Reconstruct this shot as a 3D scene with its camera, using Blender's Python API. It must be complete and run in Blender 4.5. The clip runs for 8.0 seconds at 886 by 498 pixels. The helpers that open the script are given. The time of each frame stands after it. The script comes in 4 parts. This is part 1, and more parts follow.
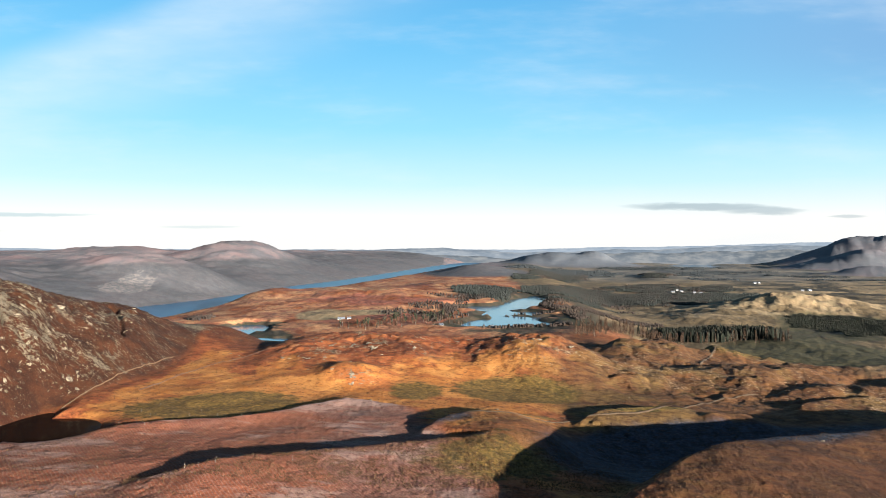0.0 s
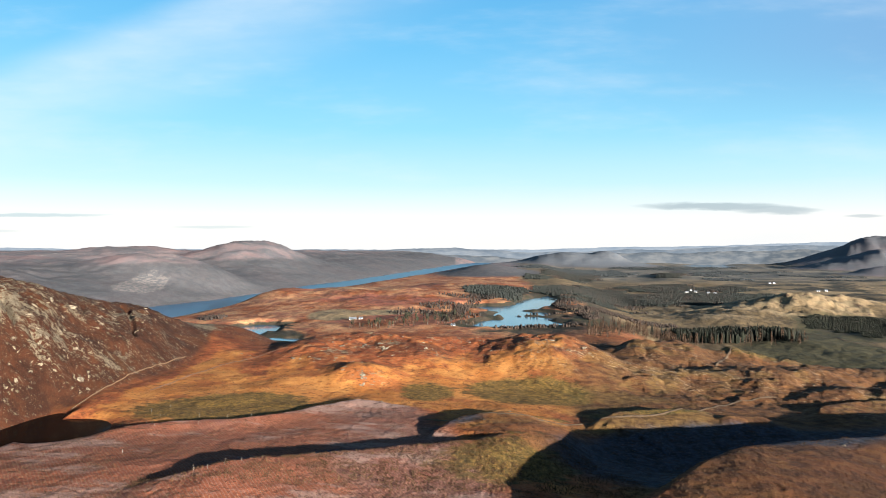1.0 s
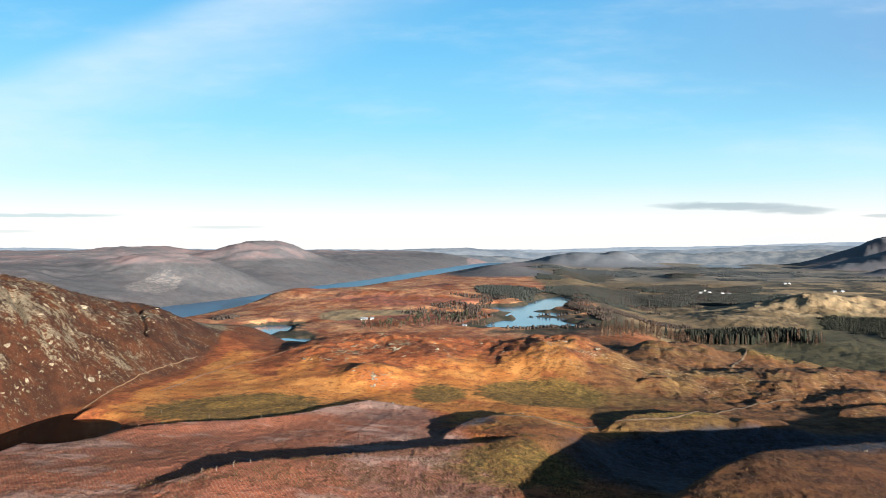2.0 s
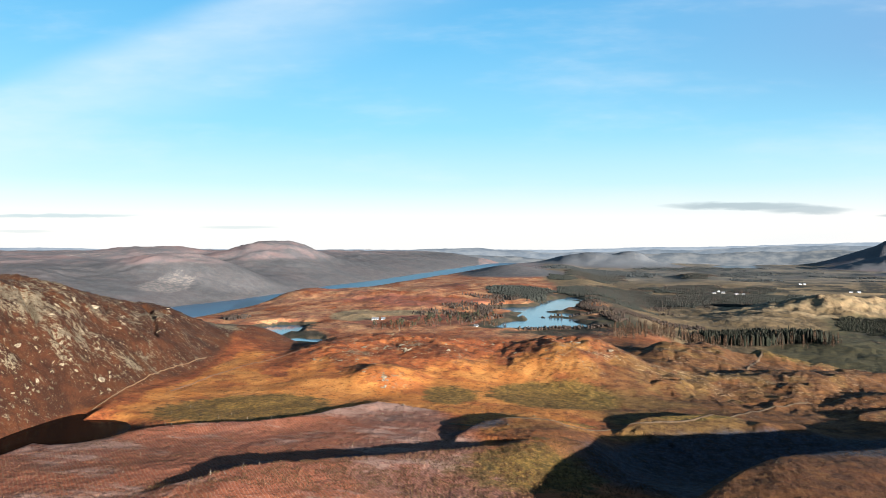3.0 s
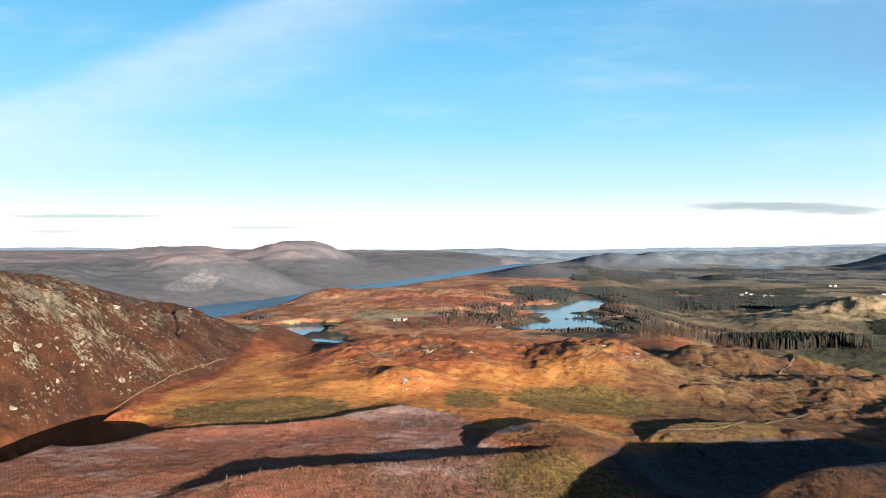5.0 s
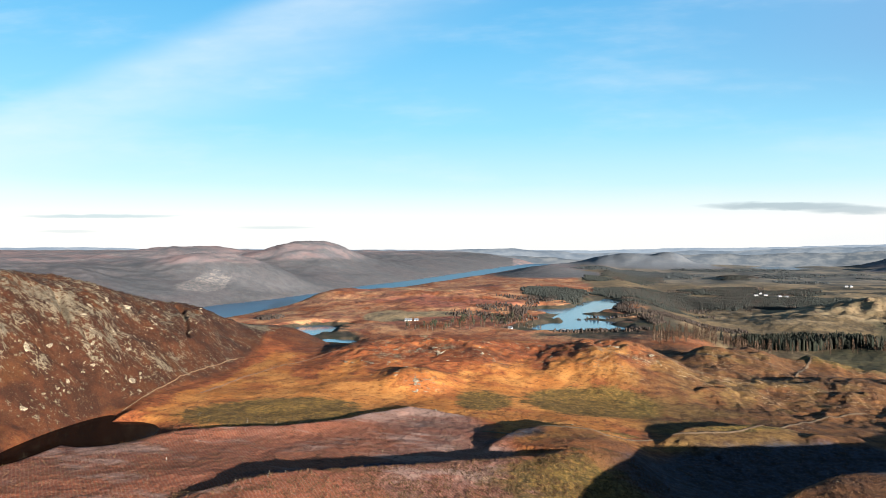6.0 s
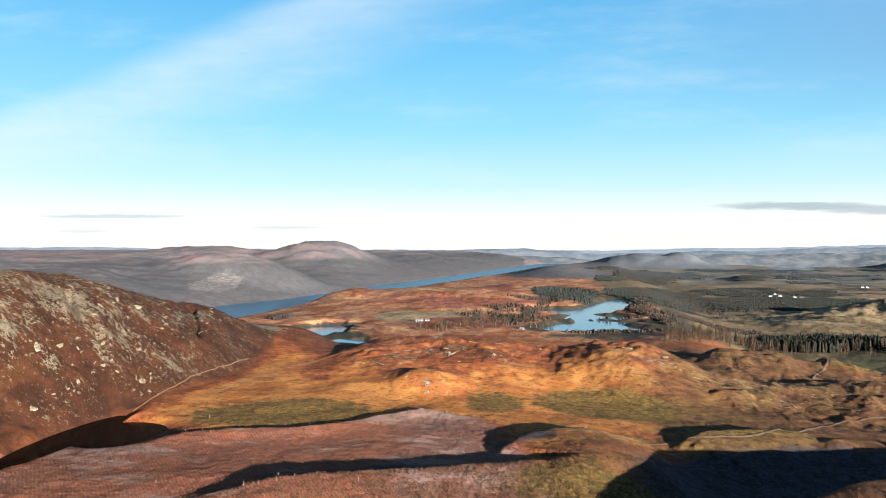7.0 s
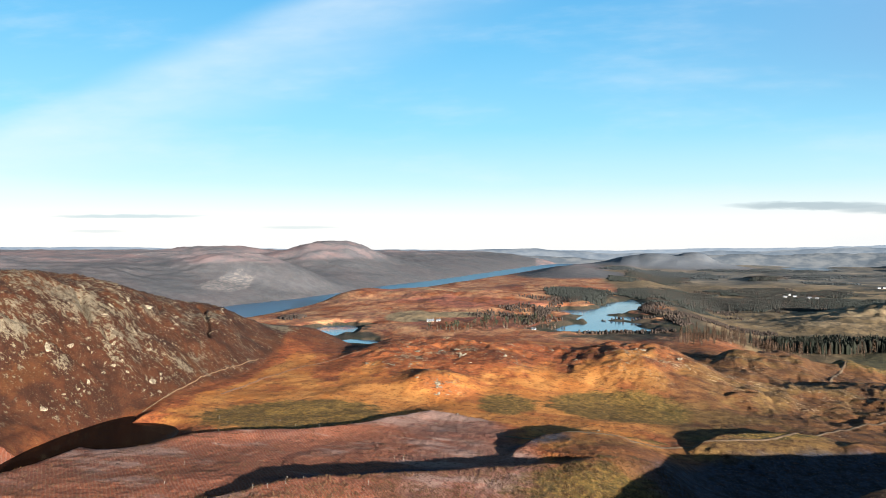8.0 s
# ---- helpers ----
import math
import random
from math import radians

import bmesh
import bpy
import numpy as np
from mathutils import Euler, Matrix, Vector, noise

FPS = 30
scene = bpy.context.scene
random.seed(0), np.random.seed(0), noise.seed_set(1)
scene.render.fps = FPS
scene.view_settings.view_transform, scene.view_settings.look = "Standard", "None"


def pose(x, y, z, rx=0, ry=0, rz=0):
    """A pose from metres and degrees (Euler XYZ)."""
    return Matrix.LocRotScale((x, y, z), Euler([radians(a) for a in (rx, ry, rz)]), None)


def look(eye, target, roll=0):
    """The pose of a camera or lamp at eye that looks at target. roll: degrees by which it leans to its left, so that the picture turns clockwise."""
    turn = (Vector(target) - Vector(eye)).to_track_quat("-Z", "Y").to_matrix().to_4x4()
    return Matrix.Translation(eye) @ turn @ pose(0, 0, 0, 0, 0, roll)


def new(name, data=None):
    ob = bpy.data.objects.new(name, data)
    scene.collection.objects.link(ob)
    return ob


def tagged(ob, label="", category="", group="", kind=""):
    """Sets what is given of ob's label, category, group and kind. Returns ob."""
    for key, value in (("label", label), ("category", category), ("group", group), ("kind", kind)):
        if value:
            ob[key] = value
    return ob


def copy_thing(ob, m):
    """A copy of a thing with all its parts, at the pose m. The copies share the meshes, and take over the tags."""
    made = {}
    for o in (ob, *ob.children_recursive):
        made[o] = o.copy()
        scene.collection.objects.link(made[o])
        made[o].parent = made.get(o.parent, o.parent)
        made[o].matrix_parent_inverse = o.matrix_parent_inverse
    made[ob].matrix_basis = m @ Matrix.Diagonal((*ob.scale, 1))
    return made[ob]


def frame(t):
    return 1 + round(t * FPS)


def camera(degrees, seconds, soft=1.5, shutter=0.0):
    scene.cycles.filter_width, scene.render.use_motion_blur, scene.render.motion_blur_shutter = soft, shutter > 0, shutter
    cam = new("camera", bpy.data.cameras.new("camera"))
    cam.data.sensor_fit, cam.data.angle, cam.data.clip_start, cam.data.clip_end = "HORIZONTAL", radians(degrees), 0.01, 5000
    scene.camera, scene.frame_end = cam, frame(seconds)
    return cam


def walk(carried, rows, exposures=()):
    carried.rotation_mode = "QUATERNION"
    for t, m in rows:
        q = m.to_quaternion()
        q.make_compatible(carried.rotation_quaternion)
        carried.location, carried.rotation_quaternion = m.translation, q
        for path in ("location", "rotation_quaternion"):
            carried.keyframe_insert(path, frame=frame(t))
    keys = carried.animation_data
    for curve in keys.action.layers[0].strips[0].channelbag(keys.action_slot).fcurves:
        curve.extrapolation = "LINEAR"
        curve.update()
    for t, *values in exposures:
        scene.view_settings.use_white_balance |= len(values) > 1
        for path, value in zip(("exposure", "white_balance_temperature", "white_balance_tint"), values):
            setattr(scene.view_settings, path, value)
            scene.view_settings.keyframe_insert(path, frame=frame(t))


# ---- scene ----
cam = camera(66.66, 8.0, soft=0.6)
walk(cam, [
    (0.00, pose(0.00, 0.00, 120.00, 89.760, -0.000, 0.000)),
    (0.50, pose(0.05, 1.72, 119.97, 89.757, 0.007, 0.505)),
    (1.00, pose(0.09, 3.42, 119.95, 89.756, 0.009, 1.006)),
    (1.75, pose(0.13, 5.96, 119.92, 89.759, 0.004, 1.751)),
    (2.50, pose(0.13, 8.47, 119.90, 89.765, -0.009, 2.488)),
    (3.00, pose(0.11, 10.13, 119.89, 89.771, -0.021, 2.976)),
    (3.50, pose(0.08, 11.77, 119.89, 89.777, -0.036, 3.462)),
    (4.00, pose(0.03, 13.41, 119.89, 89.783, -0.053, 3.945)),
    (4.50, pose(-0.03, 15.03, 119.90, 89.788, -0.070, 4.427)),
    (5.25, pose(-0.16, 17.43, 119.93, 89.795, -0.098, 5.146)),
    (6.00, pose(-0.32, 19.81, 119.97, 89.798, -0.125, 5.863)),
    (6.50, pose(-0.45, 21.38, 120.00, 89.798, -0.142, 6.341)),
    (7.00, pose(-0.60, 22.93, 120.05, 89.796, -0.157, 6.818)),
    (7.50, pose(-0.77, 24.47, 120.10, 89.791, -0.170, 7.295)),
    (8.00, pose(-0.95, 26.00, 120.16, 89.782, -0.181, 7.773)),
])

# ---- light ----
SUN_AZ, SUN_EL = 140.0, 8.5          # degrees clockwise from +Y, above the horizon
scene.view_settings.exposure = 2.9
sun_way = Vector((math.sin(radians(SUN_AZ)) * math.cos(radians(SUN_EL)),
                  math.cos(radians(SUN_AZ)) * math.cos(radians(SUN_EL)), math.sin(radians(SUN_EL))))
sun = new("sun", bpy.data.lights.new("sun", "SUN"))
sun.data.energy, sun.data.angle, sun.data.color = 5.0, radians(0.55), (1.0, 0.955, 0.87)
sun.matrix_world = look(sun_way * 300, (0, 0, 0))


class Net:
    """Shorthand for wiring shader nodes."""

    def __init__(self, tree):
        self.tree = tree
        tree.nodes.clear()

    def node(self, kind, **ins):
        n = self.tree.nodes.new(kind)
        for k, v in ins.items():
            self.put(n.inputs[k.replace("_", " ")], v)
        return n

    def put(self, socket, v):
        if isinstance(v, bpy.types.NodeSocket):
            self.tree.links.new(v, socket)
        elif isinstance(v, (tuple, list)) and socket.type == "RGBA" and len(v) == 3:
            socket.default_value = (*v, 1)
        else:
            socket.default_value = v

    def math(self, op, a, b=0.0, c=0.0, clamp=False):
        n = self.node("ShaderNodeMath")
        n.operation, n.use_clamp = op, clamp
        for s, v in zip(n.inputs, (a, b, c)):
            self.put(s, v)
        return n.outputs[0]

    def mix(self, f, a, b, blend="MIX"):
        n = self.node("ShaderNodeMix")
        n.data_type, n.blend_type = "RGBA", blend
        self.put(n.inputs[0], f)
        self.put(n.inputs[6], a)
        self.put(n.inputs[7], b)
        return n.outputs[2]

    def step(self, v, lo, hi, to0=0.0, to1=1.0):
        n = self.node("ShaderNodeMapRange")
        n.interpolation_type = "SMOOTHSTEP"
        for s, x in zip(n.inputs, (v, lo, hi, to0, to1)):
            self.put(s, x)
        return n.outputs[0]

    def noise(self, vec, scale, detail=4.0, rough=0.55, dist=0.0):
        n = self.node("ShaderNodeTexNoise", Vector=vec, Scale=scale, Detail=detail, Roughness=rough, Distortion=dist)
        return n.outputs[0]

    def stretch(self, vec, loc=(0, 0, 0), rot=(0, 0, 0), scale=(1, 1, 1)):
        n = self.node("ShaderNodeMapping", Vector=vec, Location=loc, Rotation=[radians(a) for a in rot], Scale=scale)
        return n.outputs[0]


def make_world():
    w = bpy.data.worlds.new("winter_sky")
    scene.world = w
    w.use_nodes = True
    k = Net(w.node_tree)
    sky = k.node("ShaderNodeTexSky")
    sky.sky_type, sky.sun_disc, sky.sun_elevation, sky.sun_rotation = "NISHITA", False, radians(SUN_EL), radians(SUN_AZ)
    sky.altitude, sky.dust_density = 350.0, 1.5
    way = k.node("ShaderNodeTexCoord").outputs["Generated"]
    x, y, z = k.node("ShaderNodeSeparateXYZ", Vector=way).outputs
    ramp = k.node("ShaderNodeValToRGB", Fac=k.math("MULTIPLY", z, 2.0))
    el = ramp.color_ramp.elements
    stops = ((0.0, (1.0, 1.0, 1.0)), (0.075, (1.0, 1.0, 1.0)), (0.18, (0.58, 0.89, 1.0)), (0.34, (0.29, 0.73, 1.0)),
             (0.56, (0.16, 0.57, 0.93)), (0.72, (0.09, 0.46, 0.86)), (1.0, (0.015, 0.08, 0.22)))
    while len(el) < len(stops):
        el.new(0.5)
    for e, (p, c) in zip(el, stops):
        e.position, e.color = p, (*c, 1)
    deep = k.math("MAXIMUM", y, 0.2)
    u, v = k.math("DIVIDE", x, deep), k.math("DIVIDE", z, deep)
    col = ramp.outputs[0]
    # the side of the sky nearer the sun is paler and more violet
    col = k.mix(k.math("MULTIPLY", k.step(u, -0.1, 0.8), k.step(v, 0.12, 0.32)), col, (0.22, 0.46, 0.78))
    # long band of cirrus
    pos = k.node("ShaderNodeCombineXYZ", X=u, Y=v).outputs[0]
    wisp = k.noise(k.stretch(pos, rot=(0, 0, -22), scale=(1.2, 5.0, 1)), 3.0, 5.0, 0.6)
    off = k.math("SUBTRACT", v, k.math("MULTIPLY_ADD", u, 0.36, 0.475))
    low = k.step(off, -0.16, -0.01)
    high = k.step(off, 0.06, 0.005)
    band = k.math("MULTIPLY", k.math("MULTIPLY", low, high), k.step(u, 0.25, -0.35))
    band = k.math("MULTIPLY", band, k.math("MULTIPLY_ADD", wisp, 0.9, 0.05), clamp=True)
    col = k.mix(k.math("MULTIPLY", band, 0.8), col, (0.80, 0.92, 1.0))
    veil = k.step(k.noise(k.stretch(pos, rot=(0, 0, -15), scale=(0.8, 3.5, 1)), 4.0, 5.0, 0.6), 0.45, 0.8)
    col = k.mix(k.math("MULTIPLY", veil, 0.28), col, (0.85, 0.93, 1.0))

    def streak(col, u0, v0, ru, rv, tint, amount):
        a = k.math("POWER", k.math("DIVIDE", k.math("SUBTRACT", u, u0), ru), 2.0)
        wob = k.math("MULTIPLY", k.math("SUBTRACT", k.noise(k.stretch(pos, scale=(6, 40, 1)), 3.0, 4.0), 0.5), rv * 1.6)
        b = k.math("POWER", k.math("DIVIDE", k.math("ADD", k.math("SUBTRACT", v, v0), wob), rv), 2.0)
        f = k.step(k.math("ADD", a, b), 1.0, 0.1)
        return k.mix(k.math("MULTIPLY", f, amount), col, tint)

    grey = (0.36, 0.47, 0.56)
    col = streak(col, 0.375, 0.0590, 0.125, 0.0070, grey, 0.75)
    col = streak(col, 0.475, 0.0530, 0.075, 0.0075, grey, 0.65)
    col = streak(col, 0.60, 0.0440, 0.035, 0.0030, grey, 0.5)
    col = streak(col, -0.65, 0.0465, 0.16, 0.0040, (0.5, 0.66, 0.76), 0.75)
    col = streak(col, -0.36, 0.0285, 0.075, 0.0030, (0.55, 0.70, 0.78), 0.5)
    col = streak(col, -0.70, 0.0230, 0.06, 0.0030, (0.55, 0.70, 0.78), 0.4)
    shown = k.mix(1.0, col, (1.34, 1.34, 1.34), "MULTIPLY")
    both = k.mix(0.03, shown, sky.outputs[0])
    bg = k.node("ShaderNodeBackground", Color=both, Strength=0.1)
    k.node("ShaderNodeOutputWorld", Surface=bg.outputs[0])


make_world()

# ---- numbers for the land ----
rng = np.random.default_rng(7)
_perm = rng.permutation(4096)
_ang = rng.uniform(0, 2 * np.pi, 4096)
_gx, _gy = np.cos(_ang).astype(np.float32), np.sin(_ang).astype(np.float32)


def grad_noise(x, y):
    fx, fy = np.floor(x), np.floor(y)
    xi, yi = fx.astype(np.int32) & 4095, fy.astype(np.int32) & 4095
    xf, yf = (x - fx).astype(np.float32), (y - fy).astype(np.float32)
    p0, p1, yn = _perm[xi], _perm[(xi + 1) & 4095], (yi + 1) & 4095

    def g(p, iy, dx, dy):
        q = _perm[(p + iy) & 4095]
        return _gx[q] * dx + _gy[q] * dy

    sx, sy = xf ** 3 * (xf * (xf * 6 - 15) + 10), yf ** 3 * (yf * (yf * 6 - 15) + 10)
    a = g(p0, yi, xf, yf)
    a = a + (g(p1, yi, xf - 1, yf) - a) * sx
    b = g(p0, yn, xf, yf - 1)
    b = b + (g(p1, yn, xf - 1, yf - 1) - b) * sx
    return (a + (b - a) * sy) * 1.5


def fbm(x, y, size, octaves=4, gain=0.5, seed=0.0):
    s, amp, tot = 0.0, 1.0, 0.0
    for o in range(octaves):
        f = 2.0 ** o / size
        s = s + amp * grad_noise(x * f + 17.3 * o + seed, y * f - 9.1 * o + seed * 1.7)
        tot += amp
        amp *= gain
    return s / tot


def ss(v, a, b):
    t = np.clip((v - a) / (b - a), 0, 1)
    return t * t * (3 - 2 * t)


def blob(x, y, cx, cy, rx, ry, turn=0.0, power=2.0):
    """1 in the middle of an ellipse, falling softly to 0; turn in degrees."""
    c, s = math.cos(radians(turn)), math.sin(radians(turn))
    dx, dy = x - cx, y - cy
    q = ((dx * c + dy * s) / rx) ** 2 + ((-dx * s + dy * c) / ry) ** 2
    out, m = np.zeros(np.shape(q)), q < 10
    out[m] = np.exp(-(q[m] ** (power / 2)))
    return out


def line_dist(x, y, pts):
    """Distance to a polyline, the side (+ left of its run) and how far along it, 0 to 1."""
    best, side, along = np.full(np.shape(x), 1e9), np.zeros(np.shape(x)), np.zeros(np.shape(x))
    lens = [math.hypot(x1 - x0, y1 - y0) for (x0, y0), (x1, y1) in zip(pts[:-1], pts[1:])]
    gone, total = 0.0, sum(lens)
    for (x0, y0), (x1, y1), ln in zip(pts[:-1], pts[1:], lens):
        dx, dy = x1 - x0, y1 - y0
        t = np.clip(((x - x0) * dx + (y - y0) * dy) / (ln * ln), 0, 1)
        d = np.hypot(x - x0 - t * dx, y - y0 - t * dy)
        s = np.sign(dx * (y - y0) - dy * (x - x0))
        near = d < best
        side, along = np.where(near, s, side), np.where(near, (gone + t * ln) / total, along)
        best = np.minimum(best, d)
        gone += ln
    return best, side, along


def knots(v, at, to):
    return np.interp(v, at, to)

# ---- the shape of the land ----
NESS, LOCH, POND = 10.0, 30.0, 49.0          # water levels
FAR_LAKE = 5.0
SCREE = (-625, 1340, 42, 95)                 # pale rock face above the long loch
DITCH = [(-150, 243), (-112, 262), (-88, 272), (-66, 288), (-45, 312), (-28, 309), (-4, 303)]


def loch_line(y):
    """Middle and half width of the long loch."""
    cx = knots(y, [0, 400, 800, 1050, 1380, 1800, 2330, 3200, 4100, 5000], [-1500, -1100, -740, -515, -440, -375, -250, -92, 120, 470])
    hw = knots(y, [0, 800, 1050, 1380, 1800, 2330, 3200, 4100, 5000], [90, 110, 60, 38, 30, 30, 36, 70, 130])
    return cx, hw


def foot_line(y):
    """Where the rocky hill on the left begins, and how high it gets."""
    xf = knots(y, [0, 150, 250, 300, 360, 420, 470, 520], [-200, -190, -181, -163, -152, -154, -165, -190])
    a = knots(y, [0, 120, 300, 350, 400, 440, 490, 560], [40, 60, 57, 49, 42, 31, 11, 0])
    return xf, a


def scarp(x, y, pts, h, run, back):
    """A bank along a line: high on the right of its run and easing off behind, steep on the left."""
    px, py, reach = [p[0] for p in pts], [p[1] for p in pts], 3 * max(run, back)
    m = (x > min(px) - reach) & (x < max(px) + reach) & (y > min(py) - reach) & (y < max(py) + reach)
    out = np.zeros(np.shape(x))
    d, side, along = line_dist(x[m], y[m], pts)
    h = h * ss(along, 0, 0.3) * ss(-along, -1, -0.7)
    out[m] = h * np.where(side < 0, np.exp(-(d / back) ** 2), ss(-d, -run, 0))
    return out


def near_land(x, y, z):
    """Ridge, knolls, banks and the rocky hill within reach of the flight."""
    mid = 12.5 * blob(x, y, -74, 424, 42, 60, 0, 2.2) + 12.5 * blob(x, y, -4, 428, 54, 58, 0, 2.8) + 18 * blob(x, y, 66, 420, 36, 52, 0, 2.6)
    mid = mid + 7 * blob(x, y, -48, 358, 18, 14, 0, 2.6) + 4.5 * blob(x, y, -156, 444, 36, 46) - 4.5 * blob(x, y, -124, 476, 26, 30)
    rough = mid / 16
    z = z + mid + rough * (5.0 * fbm(x, y, 34, 4, seed=2.2) + 1.4 * np.abs(fbm(x, y, 9, 3, seed=4.4)))
    z = z + scarp(x, y, [(32, 376), (20, 388), (20, 402), (30, 416)], 0.8, 4, 14)
    # knolls falling away to the valley
    for cx, cy, rx, ry, h in ((150, 505, 48, 34, 10), (205, 545, 50, 30, 14), (275, 540, 60, 34, 12), (128, 400, 30, 22, 5), (190, 420, 44, 26, 6),
                              (250, 440, 50, 22, 6), (215, 375, 46, 16, 3), (300, 390, 50, 24, 6), (330, 470, 60, 26, 6)):
        z = z + h * blob(x, y, cx, cy, rx, ry, 12, 2.4) * (1 + 0.5 * fbm(x, y, 30, 3, seed=cx))
    z = z + ss(x, 60, 140) * ss(y, 320, 360) * ss(-y, -660, -560) * (3.2 * fbm(x, y, 30, 4, seed=23.0) + 2.0 * np.abs(fbm(x, y, 13, 4, 0.6, seed=24.0)) - 1.6 * np.abs(fbm(x, y, 22, 4, seed=25.0)))
    z = z - 9 * blob(x, y, 300, 640, 90, 80)
    # foreground: brown knoll, hollow beyond it, tussocky rises
    wig = 5.0 * fbm(x, y, 13, 4, 0.6, seed=14.0)
    xs, ys = x + wig, y + 0.8 * wig
    z = z + scarp(xs, ys, [(2, 108), (36, 156), (55, 182), (73, 201), (93, 219), (116, 234), (148, 247), (204, 261), (304, 290), (424, 330)], 15.5, 18, 60)
    z = z - 6 * blob(x, y, 88, 263, 62, 24, 14) + 3.5 * blob(x, y, 42, 264, 11, 18, -14) + 5.5 * blob(x, y, 23, 254, 17, 27, -14)
    z = z - 1.0 * blob(x, y, -140, 222, 60, 36, 30) - 3 * blob(x, y, -150, 570, 50, 30) - 3.5 * blob(x, y, 150, 235, 80, 40)
    z = z + scarp(xs, ys, [(-104, 186), (-84, 199), (-66, 212), (-42, 225), (-12, 238), (14, 249), (34, 252)], 4.1, 8, 22)
    z = z + scarp(xs, ys, [(-10, 250), (-6, 264), (3, 279), (22, 288), (48, 294)], 4.0, 6, 26)
    z = z + scarp(xs, ys, [(56, 280), (62, 294), (74, 305), (100, 313), (130, 318)], 4.0, 5, 22)
    z = z + scarp(xs, ys, [(112, 300), (128, 309), (150, 315)], 2.8, 4, 14) + scarp(xs, ys, [(165, 318), (182, 336), (205, 350), (250, 360)], 3.2, 6, 14)
    z = z + scarp(xs, ys, [(160, 384), (176, 392), (200, 396)], 3.0, 5, 14) + scarp(xs, ys, [(92, 372), (102, 378), (116, 380)], 3.0, 4, 12)
    # bank along the ditch
    z = z + scarp(x, y, DITCH, 2.0, 2.0, 8)
    # rocky hill on the left
    xf, a = foot_line(y)
    u = np.maximum(xf + 5 * fbm(x, y, 40, 3, seed=6.6) - x, 0)
    up = a * (1 - np.exp(-(u / 44) ** 1.5))
    crag = np.clip(u / 25, 0, 1) * ss(a, 5, 40)
    strata = fbm(x * 0.8 + z * 0.3, y * 0.8, 22, 4, seed=9.9)
    z = z + up + crag * (5.0 * fbm(x, y, 42, 3, seed=7.7) + 3.6 * strata + 2.2 * np.abs(fbm(x, y, 7, 3, seed=1.9)))
    for pts, deep in (([(-199, 408), (-186, 388), (-173, 364)], 4.0), ([(-190, 405), (-180, 418)], 5.0), ([(-219, 323), (-210, 315), (-199, 304)], 6.0),
                      ([(-195, 309), (-187, 305)], 4.0), ([(-206, 412), (-195, 405)], 4.0), ([(-205, 372), (-196, 352)], 3.5)):
        d, side, along = line_dist(x, y, pts)
        z = z - deep * np.exp(-(d / 1.4) ** 2) * ss(along, -0.1, 0.3) * ss(-along, -1.1, -0.7)
    z = z + 5 * blob(x, y, -186, 400, 12, 16, 20, 3) + 3 * blob(x, y, -206, 345, 12, 22, 10, 3) + 6 * blob(x, y, -172, 448, 32, 30) + 7 * blob(x, y, -156, 476, 40, 22, -20, 2.4)
    z = z + scarp(x, y, [(-225, 262), (-205, 272), (-190, 280), (-172, 288)], 3.0, 3, 14)
    z = z + crag * 2.4 * np.abs(fbm(x * 0.42 + 0.25 * y, y * 1.15 - 0.1 * x, 11, 4, 0.6, seed=51.0))
    b = np.maximum(blob(x, y, -167, 250, 10, 42, 0, 4), blob(x, y, -153, 260, 20, 19, -32, 4))
    return z * (1 - b) + (POND - 3) * b


